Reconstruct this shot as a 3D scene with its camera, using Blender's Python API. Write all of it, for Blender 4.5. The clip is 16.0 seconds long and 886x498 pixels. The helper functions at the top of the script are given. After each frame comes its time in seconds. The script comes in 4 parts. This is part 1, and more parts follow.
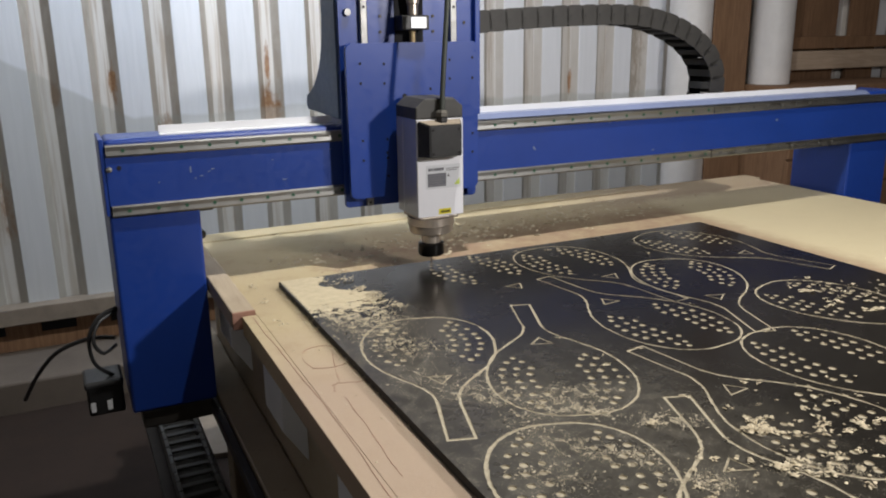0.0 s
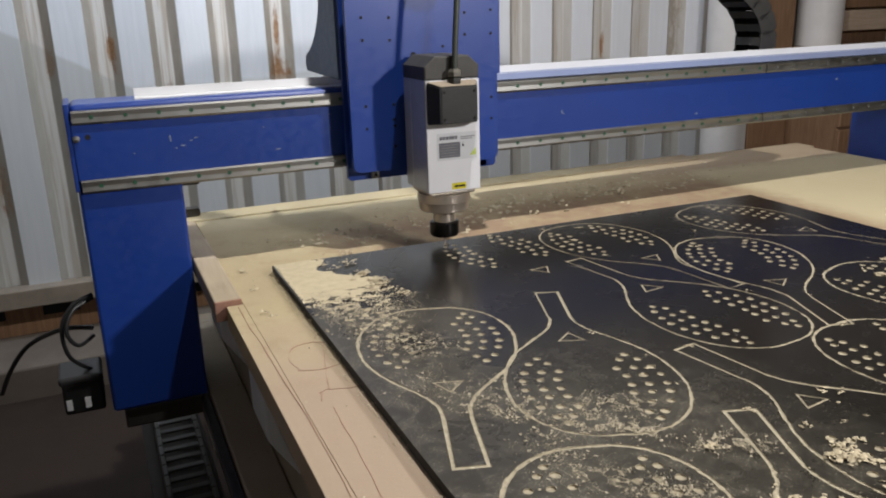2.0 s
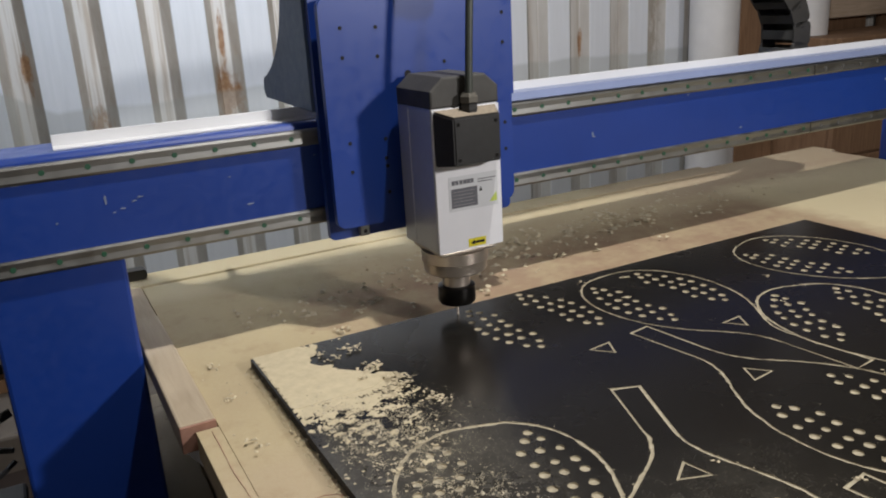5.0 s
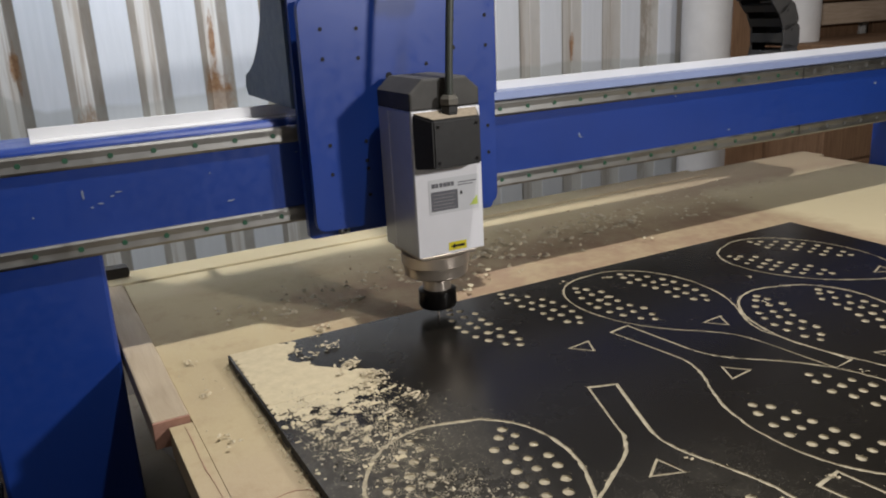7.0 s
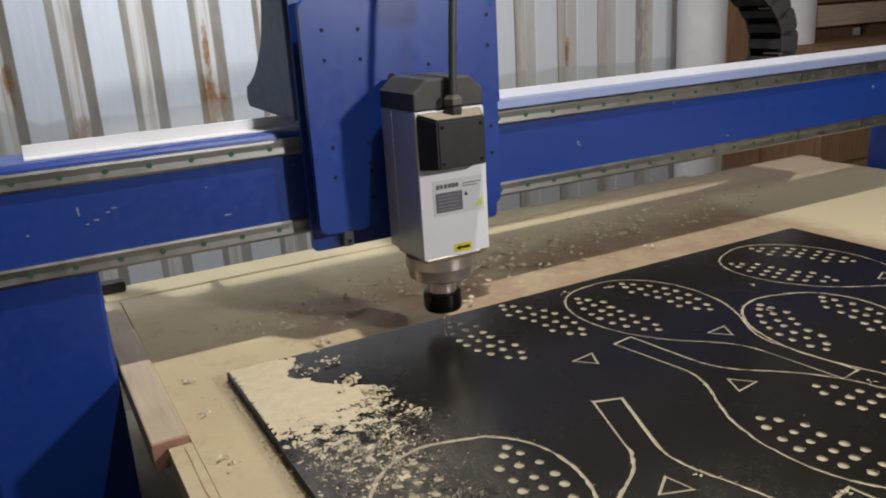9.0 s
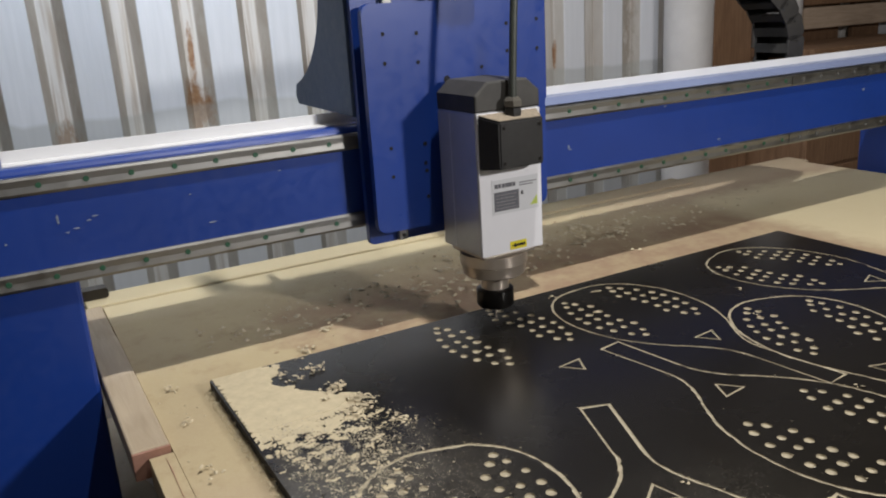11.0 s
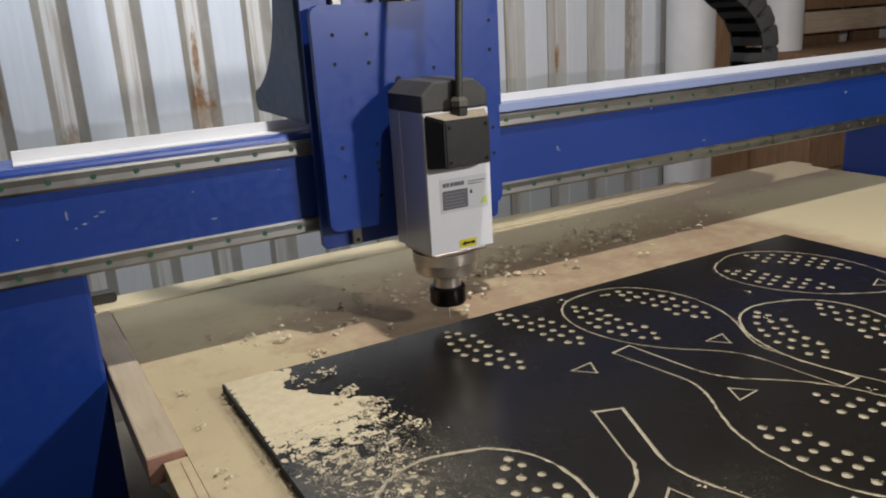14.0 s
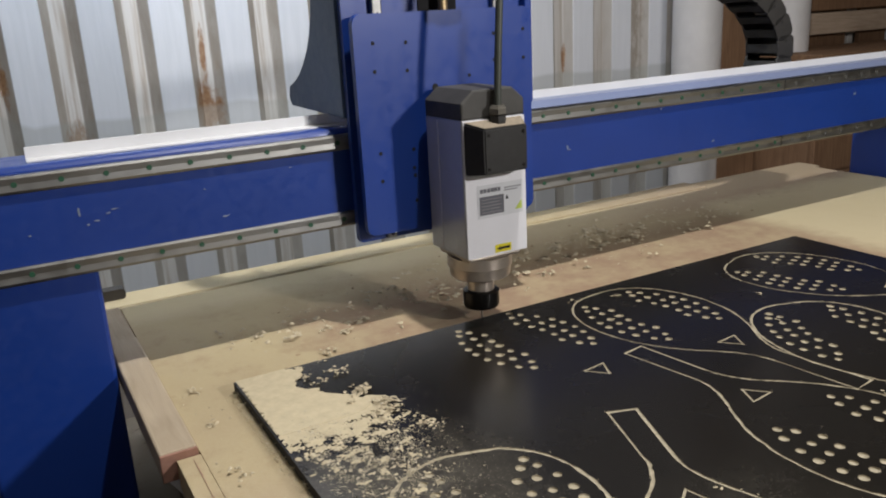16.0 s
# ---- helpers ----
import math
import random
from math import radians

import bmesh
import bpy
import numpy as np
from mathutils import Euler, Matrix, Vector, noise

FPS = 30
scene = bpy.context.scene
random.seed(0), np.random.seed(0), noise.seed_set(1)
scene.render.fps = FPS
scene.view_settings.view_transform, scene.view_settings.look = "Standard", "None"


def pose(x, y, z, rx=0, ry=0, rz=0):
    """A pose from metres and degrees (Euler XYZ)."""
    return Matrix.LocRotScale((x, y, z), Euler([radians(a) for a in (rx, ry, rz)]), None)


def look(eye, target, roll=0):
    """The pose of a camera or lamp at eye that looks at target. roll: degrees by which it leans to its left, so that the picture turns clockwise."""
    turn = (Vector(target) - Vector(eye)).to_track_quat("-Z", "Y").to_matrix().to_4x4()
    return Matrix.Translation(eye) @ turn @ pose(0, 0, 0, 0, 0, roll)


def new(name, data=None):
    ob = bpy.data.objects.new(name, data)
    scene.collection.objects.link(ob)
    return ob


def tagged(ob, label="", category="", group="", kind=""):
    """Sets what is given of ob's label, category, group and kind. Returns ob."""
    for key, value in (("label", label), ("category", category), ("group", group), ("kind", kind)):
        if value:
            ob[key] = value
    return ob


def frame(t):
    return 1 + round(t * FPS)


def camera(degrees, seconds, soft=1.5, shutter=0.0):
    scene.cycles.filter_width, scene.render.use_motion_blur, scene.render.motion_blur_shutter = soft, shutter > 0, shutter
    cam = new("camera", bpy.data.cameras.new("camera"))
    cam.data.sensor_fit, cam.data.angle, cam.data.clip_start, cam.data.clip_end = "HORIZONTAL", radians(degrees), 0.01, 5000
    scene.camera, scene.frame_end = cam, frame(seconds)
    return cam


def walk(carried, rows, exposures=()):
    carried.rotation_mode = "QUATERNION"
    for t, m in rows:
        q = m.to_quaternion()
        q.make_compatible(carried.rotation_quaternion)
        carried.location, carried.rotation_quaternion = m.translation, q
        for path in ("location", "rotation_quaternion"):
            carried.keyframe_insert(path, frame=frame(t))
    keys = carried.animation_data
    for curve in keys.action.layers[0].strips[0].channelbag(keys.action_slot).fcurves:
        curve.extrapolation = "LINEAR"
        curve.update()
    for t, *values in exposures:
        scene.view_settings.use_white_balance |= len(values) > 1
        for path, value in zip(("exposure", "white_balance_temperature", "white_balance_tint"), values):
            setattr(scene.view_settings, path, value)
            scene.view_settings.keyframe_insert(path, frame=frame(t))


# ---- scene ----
import functools

cam = camera(57.7, 16.0, 2.0)
PATH = [
    (0, (-0.408, -1.718, 1.338), (0.422, 0.025, 0.817), -0.8),
    (0.5, (-0.425, -1.71, 1.351), (0.425, 0.02, 0.819), -0.8),
    (1, (-0.379, -1.713, 1.34), (0.475, 0.022, 0.827), -1.5),
    (1.5, (-0.3, -1.684, 1.314), (0.466, 0.082, 0.771), -1.8),
    (2, (-0.287, -1.531, 1.283), (0.468, 0.229, 0.706), -1.7),
    (2.5, (-0.292, -1.383, 1.31), (0.612, 0.296, 0.707), -1.5),
    (3, (-0.267, -1.274, 1.284), (0.645, 0.397, 0.67), -2.5),
    (3.5, (-0.236, -1.182, 1.289), (0.625, 0.523, 0.697), -3.3),
    (4, (-0.233, -1.15, 1.297), (0.63, 0.559, 0.718), -3.5),
    (4.2, (-0.245, -1.138, 1.305), (0.631, 0.561, 0.715), -3.5),
    (6.5, (-0.239, -1.129, 1.293), (0.633, 0.57, 0.699), -3.2),
    (7, (-0.222, -1.142, 1.288), (0.663, 0.555, 0.709), -2.9),
    (7.5, (-0.204, -1.136, 1.29), (0.674, 0.563, 0.704), -3.2),
    (8, (-0.218, -1.124, 1.299), (0.673, 0.573, 0.728), -3.5),
    (8.5, (-0.223, -1.122, 1.298), (0.675, 0.572, 0.729), -3.5),
    (9, (-0.219, -1.124, 1.297), (0.676, 0.571, 0.727), -3.5),
    (11.5, (-0.208, -1.115, 1.298), (0.715, 0.567, 0.732), -3.5),
    (12, (-0.215, -1.115, 1.296), (0.708, 0.567, 0.731), -3.5),
    (12.5, (-0.209, -1.118, 1.296), (0.702, 0.571, 0.733), -3.6),
    (13, (-0.216, -1.114, 1.297), (0.707, 0.57, 0.739), -3.5),
    (13.5, (-0.215, -1.11, 1.299), (0.709, 0.572, 0.737), -3.5),
    (14, (-0.226, -1.108, 1.3), (0.698, 0.575, 0.742), -3.5),
    (14.5, (-0.23, -1.107, 1.294), (0.691, 0.581, 0.742), -3.5),
    (15, (-0.234, -1.105, 1.293), (0.682, 0.586, 0.744), -3.5),
    (15.5, (-0.238, -1.103, 1.3), (0.679, 0.585, 0.744), -3.3),
    (16, (-0.241, -1.097, 1.301), (0.682, 0.586, 0.74), -3.1),
]
walk(cam, [(t, look(eye, target, roll)) for t, eye, target, roll in PATH],
     [(0.0, -0.04), (2.0, -0.08), (3.5, -0.22), (16.0, -0.22)])

# ---- world, lamps ----
world = bpy.data.worlds.new("world")
scene.world = world
world.use_nodes = True
world.node_tree.nodes["Background"].inputs[0].default_value = (0.55, 0.62, 0.75, 1)
world.node_tree.nodes["Background"].inputs[1].default_value = 0.01


def area_lamp(name, at, target, size, power, colour):
    data = bpy.data.lights.new(name, "AREA")
    data.shape, data.size, data.energy, data.color = "DISK", size, power, colour
    ob = new(name, data)
    ob.matrix_world = look(at, target)
    return ob


area_lamp("ceiling_lamp", (0.55, -0.42, 3.0), (0.50, -0.30, 0.8), 0.07, 52, (1.0, 0.965, 0.91))
area_lamp("front_lamp", (1.35, -2.3, 1.88), (0.2, 0.3, 0.95), 0.13, 46, (1.0, 0.965, 0.935))
# Weak unseen fill added from the front left; there is no door.
area_lamp("door_light", (-1.5, -3.4, 1.5), (0.2, 0.6, 0.8), 0.7, 4, (1.0, 0.96, 0.90))
# Unseen cool fill, added to brighten the corrugated wall alone.
area_lamp("roof_light", (0.2, 1.15, 3.0), (0.2, 1.75, 2.72), 0.9, 57, (0.78, 0.88, 1.0))


# ---- materials ----
class Nodes:
    """Short-hand for building one node material."""

    def __init__(self, name, rough=0.5, metal=0.0, spec=0.5):
        self.m = bpy.data.materials.new(name)
        self.m.use_nodes = True
        self.t = self.m.node_tree
        self.b = self.t.nodes["Principled BSDF"]
        self.b.inputs["Roughness"].default_value = rough
        self.b.inputs["Metallic"].default_value = metal
        self.b.inputs["Specular IOR Level"].default_value = spec
        self.co = self.t.nodes.new("ShaderNodeTexCoord").outputs["Object"]

    def link(self, a, b):
        self.t.links.new(a, b)

    def stretch(self, s):
        n = self.t.nodes.new("ShaderNodeMapping")
        n.inputs["Scale"].default_value = s
        self.link(self.co, n.inputs["Vector"])
        return n.outputs[0]

    def noise(self, scale, detail=4, rough=0.55, stretch=None, distort=0.0):
        n = self.t.nodes.new("ShaderNodeTexNoise")
        n.inputs["Scale"].default_value, n.inputs["Detail"].default_value = scale, detail
        n.inputs["Roughness"].default_value, n.inputs["Distortion"].default_value = rough, distort
        self.link(self.stretch(stretch) if stretch else self.co, n.inputs["Vector"])
        return n.outputs["Fac"]

    def ramp(self, fac, stops):
        n = self.t.nodes.new("ShaderNodeValToRGB")
        els = n.color_ramp.elements
        while len(els) < len(stops):
            els.new(0.5)
        for e, (p, c) in zip(els, stops):
            e.position = p
            e.color = (c, c, c, 1) if isinstance(c, (int, float)) else (*c, 1)
        self.link(fac, n.inputs["Fac"])
        return n.outputs["Color"]

    def mix(self, fac, a, b, mode="MIX"):
        n = self.t.nodes.new("ShaderNodeMix")
        n.data_type, n.blend_type = "RGBA", mode
        for sock, v in ((n.inputs["Factor"], fac), (n.inputs["A"], a), (n.inputs["B"], b)):
            if isinstance(v, (int, float)):
                sock.default_value = v
            elif isinstance(v, tuple):
                sock.default_value = (*v, 1)
            else:
                self.link(v, sock)
        return n.outputs["Result"]

    def math(self, op, a, b=0.0):
        n = self.t.nodes.new("ShaderNodeMath")
        n.operation = op
        for sock, v in zip(n.inputs, (a, b)):
            if isinstance(v, (int, float)):
                sock.default_value = v
            else:
                self.link(v, sock)
        return n.outputs[0]

    def split(self):
        n = self.t.nodes.new("ShaderNodeSeparateXYZ")
        self.link(self.co, n.inputs[0])
        return n.outputs

    def colour(self, c):
        if isinstance(c, tuple):
            self.b.inputs["Base Color"].default_value = (*c, 1)
        else:
            self.link(c, self.b.inputs["Base Color"])
        return self

    def rough(self, fac):
        self.link(fac, self.b.inputs["Roughness"])
        return self

    def bump(self, height, strength=0.3, distance=0.002):
        n = self.t.nodes.new("ShaderNodeBump")
        n.inputs["Strength"].default_value, n.inputs["Distance"].default_value = strength, distance
        self.link(height, n.inputs["Height"])
        self.link(n.outputs[0], self.b.inputs["Normal"])
        return self


def paint_material(name, base, worn, rough=0.38, chips=0.78):
    k = Nodes(name, rough)
    big, fine = k.noise(3.5, 3), k.noise(60, 5, 0.7)
    c = k.mix(k.ramp(big, [(0.3, 0.0), (0.75, 1.0)]), base, tuple(v * 0.8 for v in base))
    chip = k.ramp(k.noise(26, 6, 0.75), [(chips - 0.04, 0.0), (chips, 1.0)])
    k.colour(k.mix(chip, c, worn))
    k.rough(k.ramp(fine, [(0.25, rough - 0.1), (0.8, rough + 0.16)]))
    return k.bump(fine, 0.06, 0.001).m


def metal_material(name, base, rough=0.3, stain=(0.25, 0.2, 0.15), amount=0.5):
    k = Nodes(name, rough, 1.0)
    n = k.noise(14, 5, 0.6, (0.35, 6, 6))
    k.colour(k.mix(k.ramp(n, [(0.4, 0.0), (0.85, amount)]), base, stain))
    k.rough(k.ramp(k.noise(40, 4), [(0.3, rough * 0.85), (0.75, rough * 1.25)]))
    return k.bump(n, 0.08, 0.0006).m


def plain_material(name, base, rough=0.5, var=0.25, scale=30, metal=0.0, bump=0.1):
    k = Nodes(name, rough, metal)
    n = k.noise(scale, 5, 0.65)
    k.colour(k.mix(k.ramp(n, [(0.3, 0.0), (0.75, 1.0)]), base, tuple(v * (1 - var) for v in base)))
    return k.bump(n, bump, 0.001).m


BLUE = paint_material("blue_machine_paint", (0.009, 0.041, 0.25), (0.32, 0.36, 0.46), 0.36, 0.80)
BLUE_FADED = paint_material("faded_blue_paint", (0.075, 0.125, 0.225), (0.3, 0.34, 0.42), 0.45, 0.8)
WHITE = paint_material("white_sheet_paint", (0.75, 0.76, 0.79), (0.5, 0.48, 0.44), 0.35, 0.86)
BEAM_SHEEN = paint_material("beam_top_sheen", (0.19, 0.23, 0.38), (0.12, 0.15, 0.26), 0.35, 0.8)
STEEL = metal_material("guide_rail_steel", (0.27, 0.27, 0.265), 0.42, (0.18, 0.155, 0.12), 0.45)
CHROME = plain_material("turned_steel", (0.54, 0.475, 0.41), 0.33, 0.15, 40, 0.72, 0.05)
ALU = plain_material("brushed_aluminium", (0.52, 0.53, 0.56), 0.36, 0.08, 50, 0.55)
SPINDLE_WHITE = plain_material("white_spindle_face", (0.74, 0.74, 0.78), 0.4, 0.05, 20)
BLACK = plain_material("black_plastic", (0.017, 0.017, 0.018), 0.42, 0.4, 90, 0, 0.2)
DUSTY_BLACK = plain_material("dusty_black_plastic", (0.055, 0.053, 0.05), 0.6, 0.5, 24, 0, 0.2)
CHAIN_BLACK = plain_material("chain_plastic", (0.036, 0.034, 0.032), 0.6, 0.4, 18, 0, 0.1)
RUBBER = plain_material("cable_rubber", (0.045, 0.052, 0.044), 0.5, 0.4, 70)
NUT = plain_material("black_oxide_steel", (0.014, 0.013, 0.013), 0.3, 0.3, 60, 0.6)
GLAND = plain_material("worn_gland", (0.16, 0.15, 0.13), 0.35, 0.4, 60, 0.5)
PLUG = plain_material("grey_plug", (0.10, 0.10, 0.10), 0.5, 0.3, 60)
GREEN = plain_material("green_plug", (0.016, 0.085, 0.045), 0.5, 0.3, 60)
BRASS = metal_material("brass_screw", (0.55, 0.42, 0.24), 0.35)
PALE_GREY = plain_material("label_silver", (0.62, 0.63, 0.66), 0.35, 0.06, 40)
DARK_GREY = plain_material("label_dark", (0.13, 0.13, 0.15), 0.4, 0.2, 200)
MID_GREY = plain_material("label_print", (0.24, 0.24, 0.26), 0.45, 0.15, 200)
INK = plain_material("printed_ink", (0.007, 0.007, 0.009), 0.85, 0.1, 100)
YELLOW = plain_material("yellow_sticker", (0.72, 0.62, 0.02), 0.45, 0.1, 60)
YELLOW_GREEN = plain_material("warning_sticker", (0.5, 0.6, 0.12), 0.45, 0.1, 60)


def mdf_material():
    k = Nodes("sawdusty_board", 0.85, 0, 0.25)
    big, mid, fine = k.noise(2.2, 4), k.noise(16, 6, 0.7), k.noise(240, 3, 0.7)
    c = k.mix(k.ramp(big, [(0.35, 0.0), (0.65, 1.0)]), (0.46, 0.38, 0.23), (0.385, 0.30, 0.195))
    c = k.mix(k.ramp(mid, [(0.5, 0.0), (0.72, 0.6)]), c, (0.30, 0.21, 0.125))
    c = k.mix(k.ramp(fine, [(0.3, 0.35), (0.7, 0.0)]), c, (0.48, 0.41, 0.27))
    x, y, z = k.split()
    edge = k.math("MULTIPLY", k.math("SUBTRACT", mid, 0.5), 0.16)
    bare = k.math("MULTIPLY", k.ramp(k.math("ADD", x, edge), [(0.12, 0.0), (0.24, 1.0)]), k.ramp(k.math("SUBTRACT", 1.62, k.math("ADD", x, edge)), [(0.24, 0.0), (0.34, 1.0)]))
    bare = k.math("MULTIPLY", bare, k.ramp(k.math("SUBTRACT", 0.36, k.math("ADD", y, edge)), [(0.05, 0.0), (0.16, 1.0)]))
    bare = k.math("MULTIPLY", bare, k.ramp(mid, [(0.36, 0.4), (0.6, 1.0)]))
    front = k.ramp(k.math("SUBTRACT", -0.22, k.math("ADD", y, edge)), [(0.0, 0.0), (0.35, 1.0)])
    front = k.math("MULTIPLY", front, k.ramp(x, [(0.1, 1.0), (0.3, 0.0)]))
    c = k.mix(k.math("MULTIPLY", front, 0.8), c, (0.37, 0.28, 0.215))
    c = k.mix(k.math("MULTIPLY", bare, 0.9), c, (0.30, 0.205, 0.14))
    # Far right corner browned, partly to stand in for shade there.
    far = k.math("MULTIPLY", k.ramp(k.math("MULTIPLY", k.math("ADD", x, edge), 0.5), [(0.45, 0.0), (0.7, 1.0)]), k.ramp(k.math("ADD", y, edge), [(0.2, 0.0), (0.4, 1.0)]))
    c = k.mix(k.math("MULTIPLY", far, 0.8), c, (0.29, 0.205, 0.155))
    # pale dust past the board's far side; back edge also painted as lit
    back = k.math("MULTIPLY", k.ramp(k.math("ADD", y, edge), [(0.36, 0.0), (0.44, 1.0)]), k.ramp(k.math("ADD", x, edge), [(0.55, 1.0), (0.85, 0.35)]))
    side = k.math("MULTIPLY", k.ramp(k.math("MULTIPLY", k.math("SUBTRACT", k.math("ADD", x, edge), 1.28), 8.0), [(0.1, 0.0), (0.7, 1.0)]), k.ramp(k.math("ADD", y, edge), [(0.30, 1.0), (0.42, 0.0)]))
    k.colour(k.mix(k.math("MULTIPLY", k.math("MAXIMUM", back, side), 0.75), c, (0.57, 0.50, 0.33)))
    return k.bump(k.mix(0.4, mid, fine), 0.35, 0.002).m


def wood_material(name, a, b, axis=(1, 14, 14), scale=5):
    k = Nodes(name, 0.75, 0, 0.3)
    n = k.noise(scale, 6, 0.65, axis, 1.2)
    st = k.noise(2.5, 3)
    c = k.mix(k.ramp(n, [(0.3, 0.0), (0.7, 1.0)]), a, b)
    k.colour(k.mix(k.ramp(st, [(0.5, 0.0), (0.8, 0.5)]), c, tuple(v * 0.5 for v in b)))
    return k.bump(n, 0.3, 0.002).m


def laminate_material():
    """Black high-gloss laminate, dusted more and more towards the front left."""
    k = Nodes("black_laminate", 0.2, 0, 0.38)
    x, y, z = k.split()
    fine, mid, big = k.noise(300, 4, 0.75), k.noise(30, 7, 0.75, None, 0.8), k.noise(6.5, 4, 0.6)
    specks = k.ramp(fine, [(0.56, 0.0), (0.64, 1.0)])
    front = k.ramp(k.math("MULTIPLY", k.math("ADD", y, 0.52), -3.0), [(0.0, 0.0), (0.8, 1.0)])
    left = k.math("MULTIPLY", k.ramp(k.math("MULTIPLY", k.math("ADD", y, 0.2), -4.0), [(0.1, 0.0), (0.7, 1.0)]), k.ramp(k.math("MULTIPLY", x, 3.0), [(0.25, 1.0), (0.75, 0.0)]))
    zone = k.math("MAXIMUM", k.math("MULTIPLY", front, k.ramp(x, [(0.24, 1.0), (0.52, 0.06)])), left)
    cloud = k.ramp(k.math("ADD", k.math("MULTIPLY", mid, 0.6), k.math("MULTIPLY", big, 0.4)), [(0.46, 0.0), (0.60, 1.0)])
    dust = k.math("MULTIPLY", zone, cloud)
    amount = k.math("MINIMUM", k.math("ADD", k.math("ADD", k.math("ADD", k.math("MULTIPLY", zone, 0.075), 0.005), k.math("MULTIPLY", dust, 0.10)), k.math("MULTIPLY", specks, k.math("ADD", k.math("MULTIPLY", dust, 0.8), 0.012))), 1.0)
    k.colour(k.mix(amount, (0.0068, 0.0058, 0.0050), (0.47, 0.425, 0.335)))
    k.rough(k.mix(amount, k.ramp(big, [(0.3, 0.21), (0.7, 0.29)]), (0.8, 0.8, 0.8)))
    return k.m


def sheet_material():
    """Pale painted corrugated steel; troughs rusty and brown-stained, darkened as shade on the slopes."""
    k = Nodes("corrugated_white_paint", 0.5, 0, 0.4)
    x, y, z = k.split()
    streak = k.noise(7, 5, 0.65, (6, 1, 0.45), 0.4)
    blot = k.noise(9, 6, 0.7, (3, 1, 0.8), 0.5)
    fine = k.noise(70, 4, 0.7)
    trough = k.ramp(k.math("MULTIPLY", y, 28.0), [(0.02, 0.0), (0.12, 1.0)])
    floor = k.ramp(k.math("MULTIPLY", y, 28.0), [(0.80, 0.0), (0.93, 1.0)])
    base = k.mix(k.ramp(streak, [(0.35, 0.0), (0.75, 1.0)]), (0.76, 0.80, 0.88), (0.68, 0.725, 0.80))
    # Browner slope colour: part stain, part shade painted in by recess depth.
    grime_shade = k.mix(k.ramp(blot, [(0.4, 0.0), (0.7, 1.0)]), (0.36, 0.325, 0.285), (0.46, 0.435, 0.40))
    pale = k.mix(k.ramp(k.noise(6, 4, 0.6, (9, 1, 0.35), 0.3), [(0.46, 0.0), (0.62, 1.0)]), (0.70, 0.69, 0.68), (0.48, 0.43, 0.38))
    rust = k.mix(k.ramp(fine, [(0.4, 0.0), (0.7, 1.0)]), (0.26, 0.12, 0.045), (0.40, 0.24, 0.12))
    ragged = k.math("SUBTRACT", k.noise(16, 6, 0.75, (2.2, 1, 0.8), 0.3), 0.5)

    def blot_at(x0, z0, rx, rz):
        """A ragged blot round one spot of the wall."""
        u, v = k.math("DIVIDE", k.math("SUBTRACT", x, x0), rx), k.math("DIVIDE", k.math("SUBTRACT", z, z0), rz)
        d = k.math("ADD", k.math("MULTIPLY", u, u), k.math("MULTIPLY", v, v))
        return k.ramp(k.math("ADD", d, k.math("MULTIPLY", ragged, 4.5)), [(0.1, 1.0), (1.1, 0.0)])

    spot = k.math("MULTIPLY", k.ramp(k.noise(4.5, 6, 0.75, (3.0, 1, 0.7), 0.15), [(0.60, 0.0), (0.78, 1.0)]), 0.55)
    for x0, z0, rx, rz in ((0.440, 1.01, 0.060, 0.125), (0.440, 1.20, 0.012, 0.12), (-0.185, 1.16, 0.018, 0.085), (0.010, 0.975, 0.050, 0.060), (0.205, 0.88, 0.035, 0.06),
                           (-0.400, 1.12, 0.020, 0.06), (1.985, 1.08, 0.010, 0.07), (1.805, 1.20, 0.007, 0.10), (-0.62, 0.7, 0.03, 0.15), (1.54, 0.84, 0.05, 0.05)):
        spot = k.math("MAXIMUM", spot, k.math("MULTIPLY", blot_at(x0, z0, rx, rz), 0.9))
    east = k.math("MULTIPLY", k.ramp(k.math("MULTIPLY", x, 0.5), [(0.40, 0.0), (0.65, 1.0)]), 0.4)
    base = k.mix(east, base, (0.74, 0.72, 0.73))
    trough_tone = k.mix(east, k.mix(floor, grime_shade, pale), (0.56, 0.53, 0.51))
    # One east trough is coloured darker over its full height.
    trough_tone = k.mix(k.math("MULTIPLY", blot_at(2.37, 1.2, 0.07, 0.9), 0.8), trough_tone, (0.31, 0.27, 0.22))
    c = k.mix(spot, k.mix(trough, base, trough_tone), k.mix(trough, base, rust))
    # a grey-green tone up to a wavering line, higher towards the west end
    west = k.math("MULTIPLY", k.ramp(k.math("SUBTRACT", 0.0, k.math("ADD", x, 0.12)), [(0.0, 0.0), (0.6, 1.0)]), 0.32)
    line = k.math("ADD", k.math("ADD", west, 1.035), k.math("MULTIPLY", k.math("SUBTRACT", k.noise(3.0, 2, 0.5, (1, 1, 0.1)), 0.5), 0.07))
    overlay = k.ramp(k.math("MULTIPLY", k.math("SUBTRACT", line, z), 30.0), [(0.0, 0.0), (0.45, 1.0)])
    c = k.mix(k.math("MULTIPLY", overlay, 0.42), c, (0.34, 0.36, 0.345))
    k.colour(c)
    return k.bump(fine, 0.1, 0.001).m


